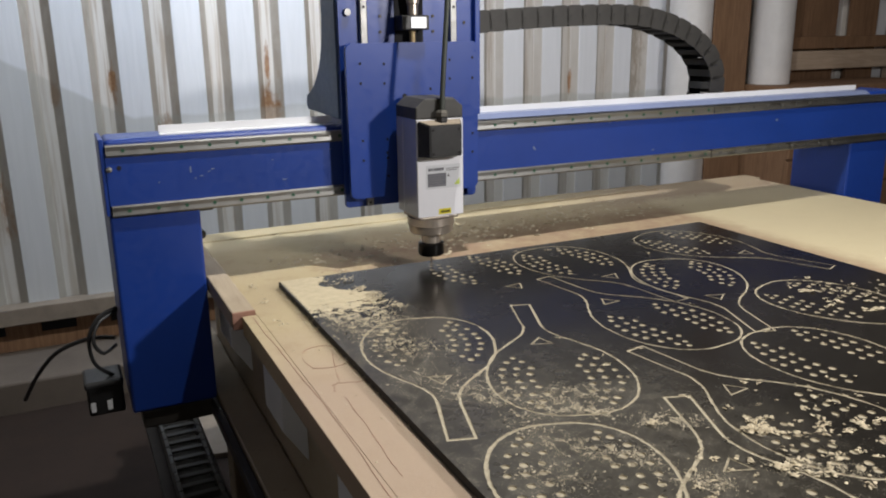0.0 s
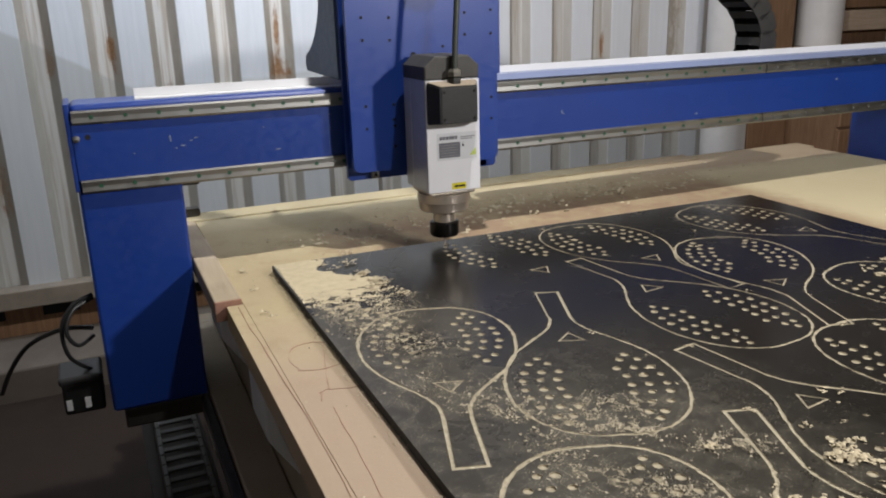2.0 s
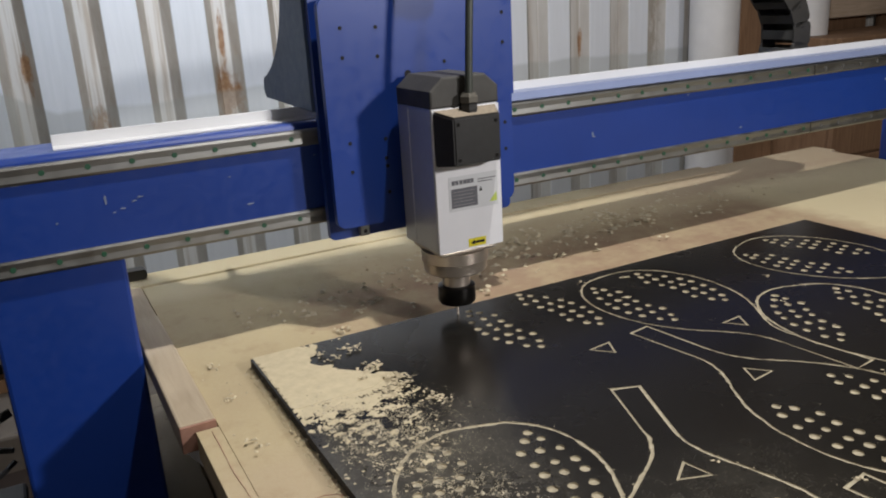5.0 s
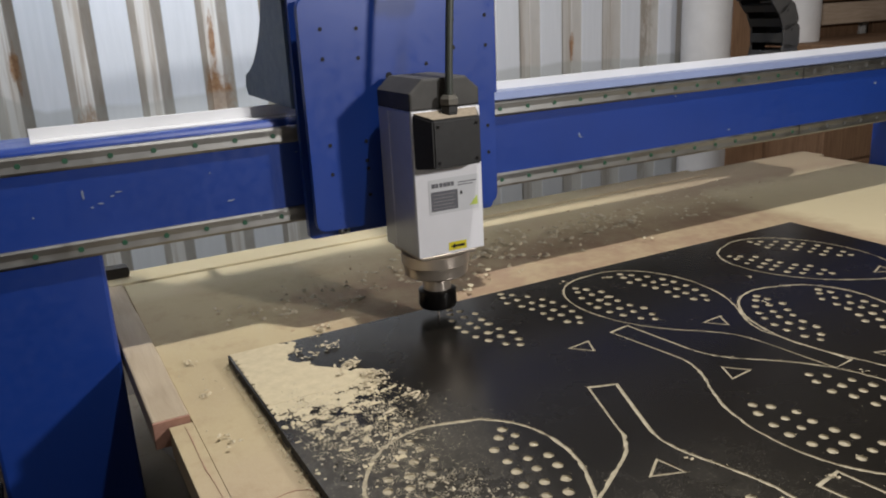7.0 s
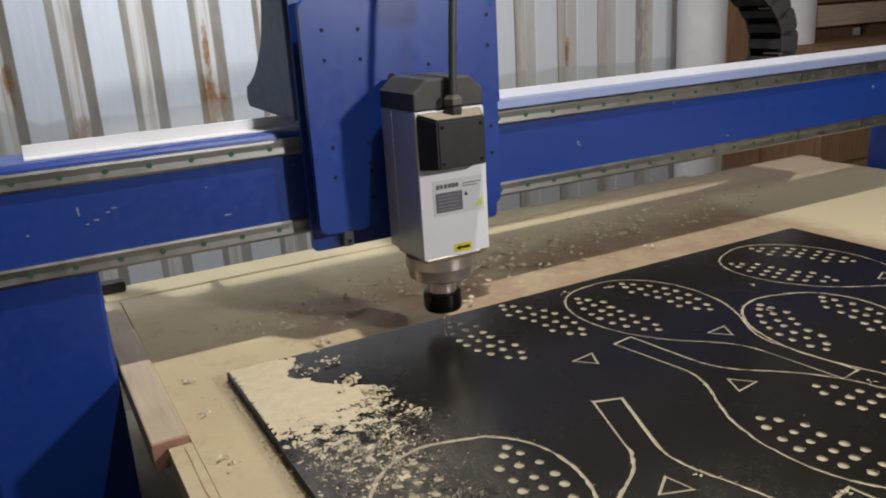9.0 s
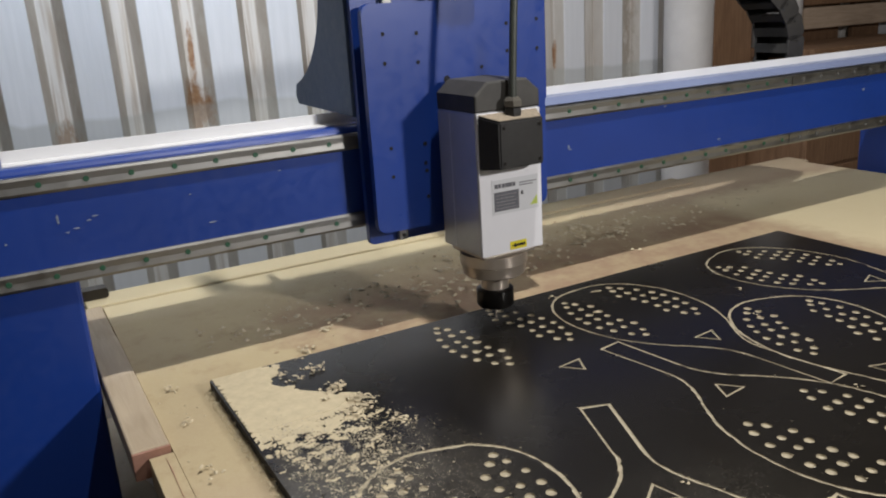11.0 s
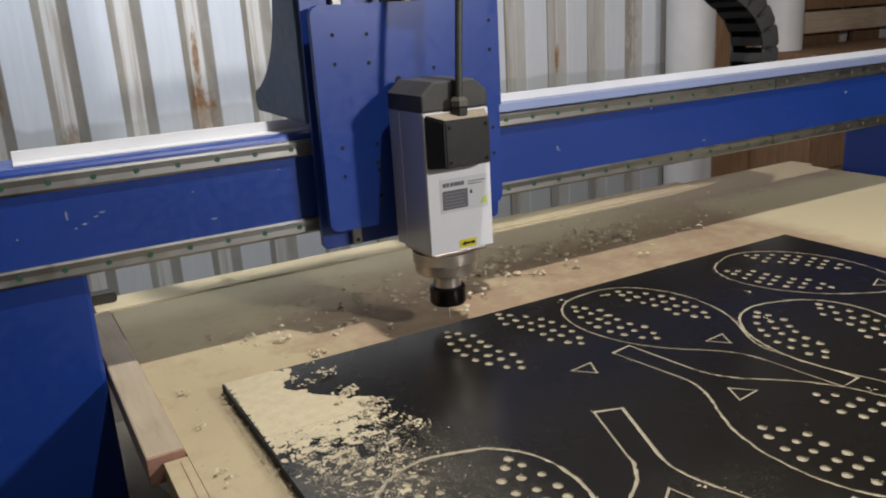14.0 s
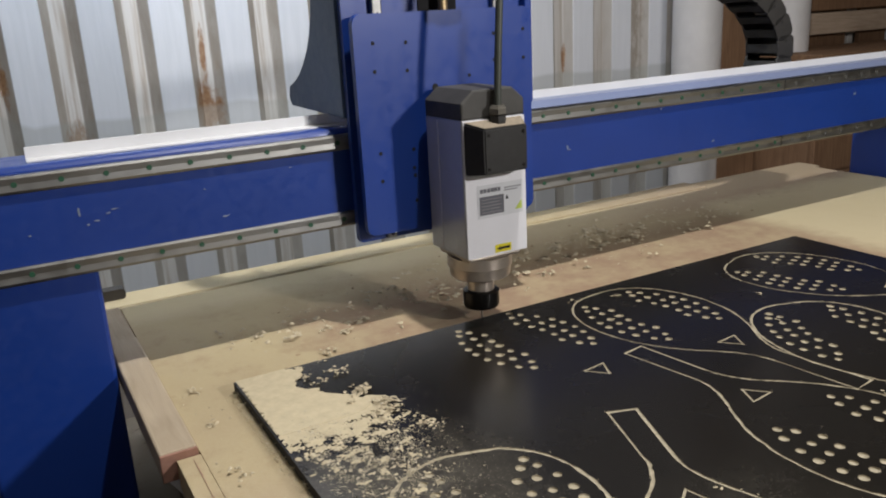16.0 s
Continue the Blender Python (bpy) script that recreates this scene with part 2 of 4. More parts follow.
MDF = mdf_material()
LAMINATE = laminate_material()
SHEET = sheet_material()
FRESH = plain_material("milled_fibre", (0.46, 0.405, 0.295), 0.9, 0.45, 160, 0, 0.5)
CHIP = plain_material("wood_chips", (0.57, 0.49, 0.345), 0.9, 0.3, 120, 0, 0.5)
FILM = plain_material("fine_tan_dust", (0.52, 0.46, 0.345), 0.95, 0.2, 90, 0, 0.2)
DUST = plain_material("packed_sawdust", (0.57, 0.49, 0.335), 0.95, 0.22, 60, 0, 0.3)
TAN_DUST = plain_material("tan_dust", (0.30, 0.25, 0.19), 0.95, 0.45, 150, 0, 0.4)
BROWN_CHIP = plain_material("brown_chips", (0.40, 0.30, 0.19), 0.9, 0.4, 120, 0, 0.5)
CORE = plain_material("board_core", (0.012, 0.010, 0.009), 0.8, 0.5, 120, 0, 0.4)
BATTEN = wood_material("pale_batten", (0.46, 0.38, 0.28), (0.37, 0.30, 0.215), (14, 1, 14))
PINK_END = wood_material("reddish_end_grain", (0.36, 0.2, 0.15), (0.27, 0.14, 0.1), (8, 8, 8))
OLD_WOOD = wood_material("brown_old_wood", (0.30, 0.18, 0.105), (0.18, 0.10, 0.058), (14, 14, 1))
RAIL_WOOD = wood_material("dusty_brown_timber", (0.58, 0.46, 0.36), (0.40, 0.3, 0.22), (1, 14, 14))
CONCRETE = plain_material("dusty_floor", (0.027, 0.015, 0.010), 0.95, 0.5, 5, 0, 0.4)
SILL = plain_material("dusty_sill", (0.30, 0.255, 0.21), 0.7, 0.4, 9, 0, 0.3)
KERB = plain_material("whitewashed_kerb", (0.15, 0.125, 0.105), 0.8, 0.3, 6, 0, 0.3)
PLASTER = plain_material("grey_plaster", (0.34, 0.31, 0.28), 0.85, 0.25, 4, 0, 0.3)
FRAME_STEEL = paint_material("dusty_bed_paint", (0.36, 0.295, 0.21), (0.14, 0.105, 0.07), 0.65, 0.66)
GRIMY = plain_material("grimy_brown_steel", (0.024, 0.017, 0.012), 0.8, 0.5, 20, 0, 0.2)
DARK_STEEL = plain_material("oily_dark_steel", (0.05, 0.045, 0.04), 0.5, 0.5, 16, 0.4)
PVC = plain_material("white_pipe", (0.74, 0.72, 0.72), 0.45, 0.12, 8, 0, 0.1)


# ---- mesh helpers ----
def mesh_object(name, bm, material, parent=None, label="", smooth=False):
    me = bpy.data.meshes.new(name)
    bmesh.ops.recalc_face_normals(bm, faces=bm.faces)
    bm.to_mesh(me)
    bm.free()
    for m in material if isinstance(material, (list, tuple)) else [material]:
        me.materials.append(m)
    if smooth:
        for p in me.polygons:
            p.use_smooth = True
        me.set_sharp_from_angle(angle=radians(38))
    ob = new(name, me)
    if parent:
        ob.parent = parent
    if label:
        tagged(ob, label)
    return ob


part = mesh_object


def thing(name, at, label, category, group="", kind=""):
    ob = new(name)
    ob.location = at
    ob.empty_display_size = 0.05
    return tagged(ob, label, category, group, kind)


def box(x0, x1, y0, y1, z0, z1, bevel=0.0, bm=None, seg=2):
    own = bm is None
    b = bmesh.new()
    vs = bmesh.ops.create_cube(b, size=1.0)["verts"]
    for v in vs:
        v.co = ((x0 + x1) / 2 + v.co.x * (x1 - x0), (y0 + y1) / 2 + v.co.y * (y1 - y0), (z0 + z1) / 2 + v.co.z * (z1 - z0))
    if bevel:
        bmesh.ops.bevel(b, geom=b.edges[:], offset=bevel, segments=seg, affect="EDGES", profile=0.5)
    if own:
        return b
    me = bpy.data.meshes.new("t")
    b.to_mesh(me)
    b.free()
    bm.from_mesh(me)
    bpy.data.meshes.remove(me)
    return bm


def prism(profile, axis, a, b, bevel=0.0, bm=None):
    """A closed outline in the other two axes, drawn out along axis from a to b."""
    bm = bm or bmesh.new()
    put = {"x": lambda u, v, w: (w, u, v), "y": lambda u, v, w: (u, w, v), "z": lambda u, v, w: (u, v, w)}[axis]
    lo = [bm.verts.new(put(u, v, a)) for u, v in profile]
    hi = [bm.verts.new(put(u, v, b)) for u, v in profile]
    n = len(profile)
    fs = [bm.faces.new(lo), bm.faces.new(hi[::-1])]
    for i in range(n):
        fs.append(bm.faces.new((lo[i], lo[(i + 1) % n], hi[(i + 1) % n], hi[i])))
    if bevel:
        bmesh.ops.bevel(bm, geom=[e for f in fs[:2] for e in f.edges], offset=bevel, segments=2, affect="EDGES", profile=0.5)
    return bm


def lathe(profile, seg=32, at=(0, 0, 0), axis="z", bm=None):
    """Rings of (radius, height), closed at both ends."""
    bm = bm or bmesh.new()
    rings = []
    for r, h in profile:
        ring = []
        for i in range(seg):
            a = 2 * math.pi * i / seg
            u, v = r * math.cos(a), r * math.sin(a)
            p = {"z": (u, v, h), "y": (u, h, v), "x": (h, u, v)}[axis]
            ring.append(bm.verts.new((at[0] + p[0], at[1] + p[1], at[2] + p[2])))
        rings.append(ring)
    for a, b in zip(rings, rings[1:]):
        for i in range(seg):
            bm.faces.new((a[i], a[(i + 1) % seg], b[(i + 1) % seg], b[i]))
    bm.faces.new(rings[0])
    bm.faces.new(rings[-1][::-1])
    return bm


def tube(points, radius, seg=10, bm=None):
    """A round cable along smooth points."""
    bm = bm or bmesh.new()
    pts = [Vector(p) for p in points]
    fine = []
    for i in range(len(pts) - 1):
        p0, p1, p2, p3 = pts[max(i - 1, 0)], pts[i], pts[i + 1], pts[min(i + 2, len(pts) - 1)]
        for s in range(8):
            t = s / 8
            fine.append(0.5 * ((2 * p1) + (p2 - p0) * t + (2 * p0 - 5 * p1 + 4 * p2 - p3) * t * t + (3 * p1 - p0 - 3 * p2 + p3) * t ** 3))
    fine.append(pts[-1])
    rings, side = [], None
    for i, p in enumerate(fine):
        d = (fine[min(i + 1, len(fine) - 1)] - fine[max(i - 1, 0)]).normalized()
        side = (side - d * side.dot(d)).normalized() if side else d.orthogonal().normalized()
        up = d.cross(side)
        rings.append([bm.verts.new(p + radius * (math.cos(2 * math.pi * k / seg) * side + math.sin(2 * math.pi * k / seg) * up)) for k in range(seg)])
    for a, b in zip(rings, rings[1:]):
        for i in range(seg):
            bm.faces.new((a[i], a[(i + 1) % seg], b[(i + 1) % seg], b[i]))
    bm.faces.new(rings[0])
    bm.faces.new(rings[-1][::-1])
    return bm


def rounded_rect(x0, x1, z0, z1, r, seg=5):
    out = []
    for cx, cz, a0 in ((x1 - r, z1 - r, 0), (x0 + r, z1 - r, 90), (x0 + r, z0 + r, 180), (x1 - r, z0 + r, 270)):
        for i in range(seg + 1):
            a = radians(a0 + 90 * i / seg)
            out.append((cx + r * math.cos(a), cz + r * math.sin(a)))
    return out


def structure(ob, label, category):
    return tagged(ob, label, category, kind="structure")


# ---- the shed ----
WALL_Y = 1.75
PITCH, PHASE = 0.2175, -0.265


def corrugated_profile(x0, x1):
    """Front line of the sheet: proud flats with recessed trapezoid troughs."""
    pts, k = [], math.floor((x0 - PHASE) / PITCH)
    x = PHASE + k * PITCH
    while x < x1:
        pts += [(x, 0.0), (x + 0.032, 0.034), (x + 0.076, 0.034), (x + 0.110, 0.0)]
        x += PITCH
    return pts


def corrugated_wall():
    bm = bmesh.new()
    line = corrugated_profile(-3.4, 5.2)
    rows = [0.30, 0.8, 1.3, 1.8, 2.4, 3.2]
    grid = [[bm.verts.new((x, y, z)) for x, y in line] for z in rows]
    for a, b in zip(grid, grid[1:]):
        for i in range(len(line) - 1):
            bm.faces.new((a[i], a[i + 1], b[i + 1], b[i]))
    back = bmesh.ops.extrude_face_region(bm, geom=bm.faces[:])
    bmesh.ops.translate(bm, verts=[v for v in back["geom"] if isinstance(v, bmesh.types.BMVert)], vec=(0, 0.003, 0))
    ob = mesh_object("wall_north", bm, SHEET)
    ob.location = (0, WALL_Y, 0)
    return structure(ob, "pale painted corrugated steel wall with rust-streaked troughs", "wall")


corrugated_wall()
sill = mesh_object("wall_sill", box(-3.4, 5.2, -0.06, 0.02, 0.245, 0.315, 0.004), SILL)
sill.location.y = WALL_Y
structure(sill, "dusty grey-brown steel sill under the corrugated sheet", "sill")
base = mesh_object("wall_base", box(-3.4, 5.2, 0.0, 0.03, 0.12, 0.245, 0.003), OLD_WOOD)
base.location.y = WALL_Y
structure(base, "dusty rusty base rail of the wall with dark slots", "wall base")
for k in range(13):
    part("slot", box(-1.6 + 0.26 * k, -1.47 + 0.26 * k, -0.004, 0.001, 0.19, 0.238, 0.001), INK, base)
structure(mesh_object("kerb", box(-3.4, 5.2, WALL_Y - 0.34, WALL_Y + 0.1, -0.02, 0.12, 0.01), KERB), "whitewashed concrete kerb along the wall foot", "kerb")
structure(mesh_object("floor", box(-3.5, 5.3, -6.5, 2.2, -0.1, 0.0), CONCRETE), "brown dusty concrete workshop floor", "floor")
# Unseen walls and ceiling, added to close the room to outside light.
structure(mesh_object("wall_south", box(-3.5, 5.3, -6.6, -6.5, 0, 3.2), PLASTER), "plain grey unseen wall closing the room", "wall")
structure(mesh_object("wall_west", box(-3.6, -3.5, -6.6, 2.2, 0, 3.2), PLASTER), "plain grey unseen wall closing the room", "wall")
structure(mesh_object("wall_east", box(5.3, 5.4, -6.6, 2.2, 0, 3.2), PLASTER), "plain grey unseen wall closing the room", "wall")
structure(mesh_object("ceiling", box(-3.6, 5.4, -6.6, 2.2, 3.2, 3.3), PLASTER), "plain grey unseen ceiling closing the room", "ceiling")


def right_corner():
    """Pipes, post and timber rails that stand before the wall past the end of the machine."""
    bm = lathe([(0.108, 0.12), (0.108, 3.15)], 32, (2.60, WALL_Y - 0.15, 0))
    tagged(mesh_object("drain_pipe", bm, PVC, smooth=True), "tall white plastic pipe standing against the corrugated wall", "pipe")
    tagged(mesh_object("timber_post", box(2.73, 2.985, WALL_Y - 0.18, WALL_Y - 0.03, 0.0, 3.15, 0.008), OLD_WOOD), "rough brown timber post before the wall", "post")
    crate = thing("wooden_crate", (3.1, WALL_Y - 0.28, 0), "brown wooden crate of boards beside the post", "crate")
    part("frame", box(-0.10, 0.95, -0.2, 0.18, 0.0, 1.0, 0.005), OLD_WOOD, crate)
    for i in range(6):
        part("board", box(-0.108, 0.96, -0.225, -0.2, 0.01 + i * 0.166, 0.163 + i * 0.166, 0.004), OLD_WOOD, crate)
    part("lid", box(-0.112, 0.97, -0.235, 0.2, 1.0, 1.04, 0.005), OLD_WOOD, crate)
    bm = lathe([(0.108, 1.042), (0.108, 3.15)], 32, (3.128, WALL_Y - 0.20, 0))
    tagged(mesh_object("plastic_pipe", bm, PVC, smooth=True), "white plastic pipe with small dark marks standing on a crate", "pipe")
    for z0, z1, d, m in ((1.10, 1.205, 0.09, RAIL_WOOD), (1.215, 1.285, 0.06, OLD_WOOD), (1.56, 1.70, 0.09, RAIL_WOOD)):
        tagged(mesh_object("timber_rail", box(3.25, 5.2, WALL_Y - d - 0.035, WALL_Y - 0.035, z0, z1, 0.006), m), "dusty brown timber rail fixed across the wall", "rail", "timber rails")

    for x0, x1, m in ((3.25, 3.40, OLD_WOOD), (3.403, 3.60, OLD_WOOD), (3.603, 3.825, OLD_WOOD), (3.945, 4.175, OLD_WOOD), (4.305, 4.5, RAIL_WOOD)):
        tagged(mesh_object("timber_plank", box(x0, x1, WALL_Y - 0.034, WALL_Y - 0.006, 0.2, 1.95, 0.003), m), "upright brown plank against the corrugated wall", "plank", "upright planks")


right_corner()

# ---- router bed and table ----
TABLE_Z = 0.785


def router_bed():
    bed = thing("router_bed", (0, 0, 0), "grey steel router bed with side rail under a wooden top", "machine bed")
    part("side_beam", box(-0.06, 0.02, -1.9, 0.56, 0.40, 0.745, 0.006), FRAME_STEEL, bed)
    part("side_beam", box(1.85, 1.93, -1.9, 0.56, 0.40, 0.745, 0.006), FRAME_STEEL, bed)
    part("guide_rail", box(-0.135, -0.062, -1.9, 0.62, 0.455, 0.50, 0.004), FRAME_STEEL, bed, "long dusty guide beam")
    part("gear_rack", box(-0.155, -0.137, -1.9, 0.62, 0.462, 0.492, 0.002), DARK_STEEL, bed, "oily dark gear rack")
    for y in (-1.5, -0.5, 0.45):
        part("cross_beam", box(-0.02, 1.9, y - 0.04, y + 0.04, 0.62, 0.74, 0.004), FRAME_STEEL, bed)
        for x in (-0.02, 1.89):
            part("leg", box(x - 0.05, x + 0.05, y - 0.05, y + 0.05, 0.0, 0.41, 0.006), FRAME_STEEL, bed)
    for y in (0.13, -0.33, -0.78, -1.2):
        bm = prism([(-0.105, 0.744), (0.0, 0.744), (0.0, 0.57), (-0.06, 0.57), (-0.105, 0.64)], "y", y - 0.065, y + 0.065, 0.003)
        part("bracket", bm, WHITE, bed, "white painted steel bracket")


router_bed()


def spoilboard():
    top = thing("spoilboard", (0, 0, 0), "sawdust-covered wooden router table with scored edge boards", "table top")
    part("sheet", box(-0.085, 1.96, -1.9, 0.50, TABLE_Z - 0.04, TABLE_Z, 0.0008), MDF, top)
    part("front_strip", box(-0.115, -0.0852, -1.9, -0.149, TABLE_Z - 0.04, TABLE_Z - 0.0003, 0.0008), MDF, top)
    part("stop_block", prism(rounded_rect(-0.118, -0.066, TABLE_Z + 0.0042, TABLE_Z + 0.025, 0.006), "y", 0.545, 0.575, 0.002), DARK_STEEL, top, "small dark steel stop on the corner")
    part("edge_strip", box(-0.112, 1.5, 0.502, 0.585, TABLE_Z - 0.035, TABLE_Z + 0.004, 0.002), MDF, top)
    part("edge_strip", box(1.502, 2.0, 0.502, 0.58, TABLE_Z - 0.035, TABLE_Z - 0.002, 0.002), MDF, top)
    part("side_batten", box(-0.134, -0.087, -0.142, 0.30, TABLE_Z - 0.028, TABLE_Z + 0.010, 0.003), BATTEN, top, "pale sawn batten along the edge")
    part("side_batten", box(-0.132, -0.087, 0.302, 0.50, TABLE_Z - 0.028, TABLE_Z + 0.004, 0.003), BATTEN, top, "pale sawn batten along the edge")
    part("batten_end", box(-0.134, -0.087, -0.147, -0.1425, TABLE_Z - 0.028, TABLE_Z + 0.009, 0.001), PINK_END, top, "reddish sawn end grain")
    rng = random.Random(8)
    bow = [(-0.028 + 0.040 * math.cos(radians(d)), -0.432 + 0.058 * math.sin(radians(d))) for d in range(10, 215, 17)]
    bow_low = [(-0.065 + 0.066 * q, -0.470 - 0.011 * math.sin(q * 3.0)) for q in (0, 0.15, 0.3, 0.45, 0.6, 0.75, 0.9, 1.0)]
    lines = [[(-0.098, -0.16), (-0.088, -0.62)], [(-0.088, -0.62), (-0.095, -1.25)], [(-0.005, -0.385), (-0.041, -0.545)], [(-0.057, -0.552), (-0.041, -0.545)], [(-0.041, -0.548), (0.002, -0.558)],
             [(-0.053, -0.556), (-0.060, -0.575)], [(-0.050, -0.60), (-0.062, -0.86)], bow, bow_low]
    for n, points in enumerate(lines):
        if len(points) == 2:
            points = [tuple(Vector(points[0]).lerp(Vector(points[1]), k / 12)) for k in range(13)]
        left, right = [], []
        for k, p in enumerate(points):
            q, near, far = Vector(p), Vector(points[max(k - 1, 0)]), Vector(points[min(k + 1, len(points) - 1)])
            across = Vector((-(far - near).y, (far - near).x)).normalized()
            q = q + across * 0.003 * noise.noise(Vector((n * 3.7, 1.5, k * 0.45)))
            w = 0.0006 * rng.uniform(0.15, 1.0)
            left.append(tuple(q + across * w))
            right.append(tuple(q - across * w))
        part("scored_line", prism(left + right[::-1], "z", TABLE_Z - 0.001, TABLE_Z + 0.0006), PINK_END, top)


spoilboard()

# ---- the black sheet being milled ----
SHEET_W, SHEET_L, SHEET_Z = 1.23, 1.75, 0.80
# half widths of a paddle along its axis from the handle's end
PADDLE = [(0.0, 0.0195), (0.11, 0.0175), (0.135, 0.0190), (0.16, 0.0270), (0.185, 0.0425), (0.215, 0.0666), (0.25, 0.0907), (0.29, 0.1081), (0.33, 0.1168),
          (0.36, 0.1187), (0.39, 0.1158), (0.42, 0.1071), (0.445, 0.0946), (0.465, 0.0772), (0.48, 0.0560), (0.489, 0.0300)]
PADDLE_TIP, TRI_U = 0.490, 0.203
HOLE_ROWS = [(0.254, (0.056,)), (0.237, (0.047, 0.067)), (0.212, (0.035, 0.058, 0.082)), (0.185, (0.043, 0.067, 0.091)), (0.163, (0.047, 0.07, 0.094)),
             (0.136, (0.047, 0.07, 0.094)), (0.112, (0.04, 0.064, 0.088)), (0.085, (0.051, 0.077)), (0.068, (0.063,))]
# handle end x, y, direction of the axis, outline milled or not
PADDLES = [
    (0.040, -0.831, 73.0, True), (0.398, -0.386, -110.3, True), (0.541, -0.251, -82.0, True), (0.706, -0.514, 96.5, True),
    (1.172, -0.495, 112.5, True), (0.720, -0.722, 71.0, True), (0.030, -1.318, 73.0, True), (0.455, -0.680, -81.5, True),
    (0.389, -0.861, -110.5, True), (0.752, -1.205, 95.0, True), (1.085, -0.985, 109.0, True), (0.484, -0.474, 98.0, False),
]


def smooth_side():
    """The paddle's half outline as a fine curve."""
    pts = PADDLE + [(PADDLE_TIP, 0.0)]
    out = [pts[0]]
    for i in range(1, len(pts) - 1):
        p0, p1, p2, p3 = pts[i - 1], pts[i], pts[i + 1], pts[min(i + 2, len(pts) - 1)]
        if i == len(pts) - 2:
            p3 = (pts[-2][0], -pts[-2][1])
        for s in range(4):
            t = s / 4
            out.append(tuple(0.5 * (2 * b + (c - a) * t + (2 * a - 5 * b + 4 * c - d) * t * t + (3 * b - a - 3 * c + d) * t ** 3) for a, b, c, d in zip(p0, p1, p2, p3)))
    return out


def offset_loop(loop, d):
    """A counter-clockwise loop moved outward by d."""
    n, out = len(loop), []
    for i in range(n):
        a, b, c = Vector(loop[i - 1]), Vector(loop[i]), Vector(loop[(i + 1) % n])
        e, f = (b - a).normalized(), (c - b).normalized()
        nrm = Vector((e.y + f.y, -e.x - f.x))
        nrm = nrm.normalized() * min(1.6, 1 / max(0.45, nrm.length / 2))
        out.append(tuple(b + nrm * d))
    return out


def milled_shapes():
    """Counter-clockwise loops in the sheet's plane: bands (outer, inner) and pockets."""
    rng = random.Random(4)
    side = smooth_side()
    outline = [(u, -w) for u, w in side] + [(PADDLE_TIP, 0.0)] + [(u, w) for u, w in reversed(side)]
    tri = [(0.010, 0.020), (-0.0205, 0.0), (0.010, -0.020)]
    bands, pockets = [], []
    widths = (2.5, 2.2, 1.9, 1.7, 1.7, 2.1, 2.8, 2.3, 2.6, 2.2, 2.2, 0.0)
    for (x, y, deg, cut), half in zip(PADDLES, widths):
        c, s = math.cos(radians(deg)), math.sin(radians(deg))
        turn = lambda p: (x + p[0] * c - p[1] * s, y + p[0] * s + p[1] * c)
        if cut:
            loop = [turn(p) for p in outline]
            worn = lambda l: [(p[0] + rng.gauss(0, 0.0006), p[1] + rng.gauss(0, 0.0006)) for p in l]
            bands.append((worn(offset_loop(loop, half * 0.001)), worn(offset_loop(loop, -half * 0.001))))
        t = [turn((TRI_U + p[0], p[1])) for p in tri]
        bands.append((offset_loop(t, 0.0016), offset_loop(t, -0.0022)))
        for du, vs in HOLE_ROWS:
            for v in vs:
                for sg in (1, -1):
                    hx, hy = turn((TRI_U + du, sg * v))
                    r = 0.0059 + rng.uniform(-0.0006, 0.0006)
                    pockets.append([(hx + r * math.cos(2 * math.pi * k / 12), hy + r * math.sin(2 * math.pi * k / 12)) for k in range(12)])
    return bands, pockets


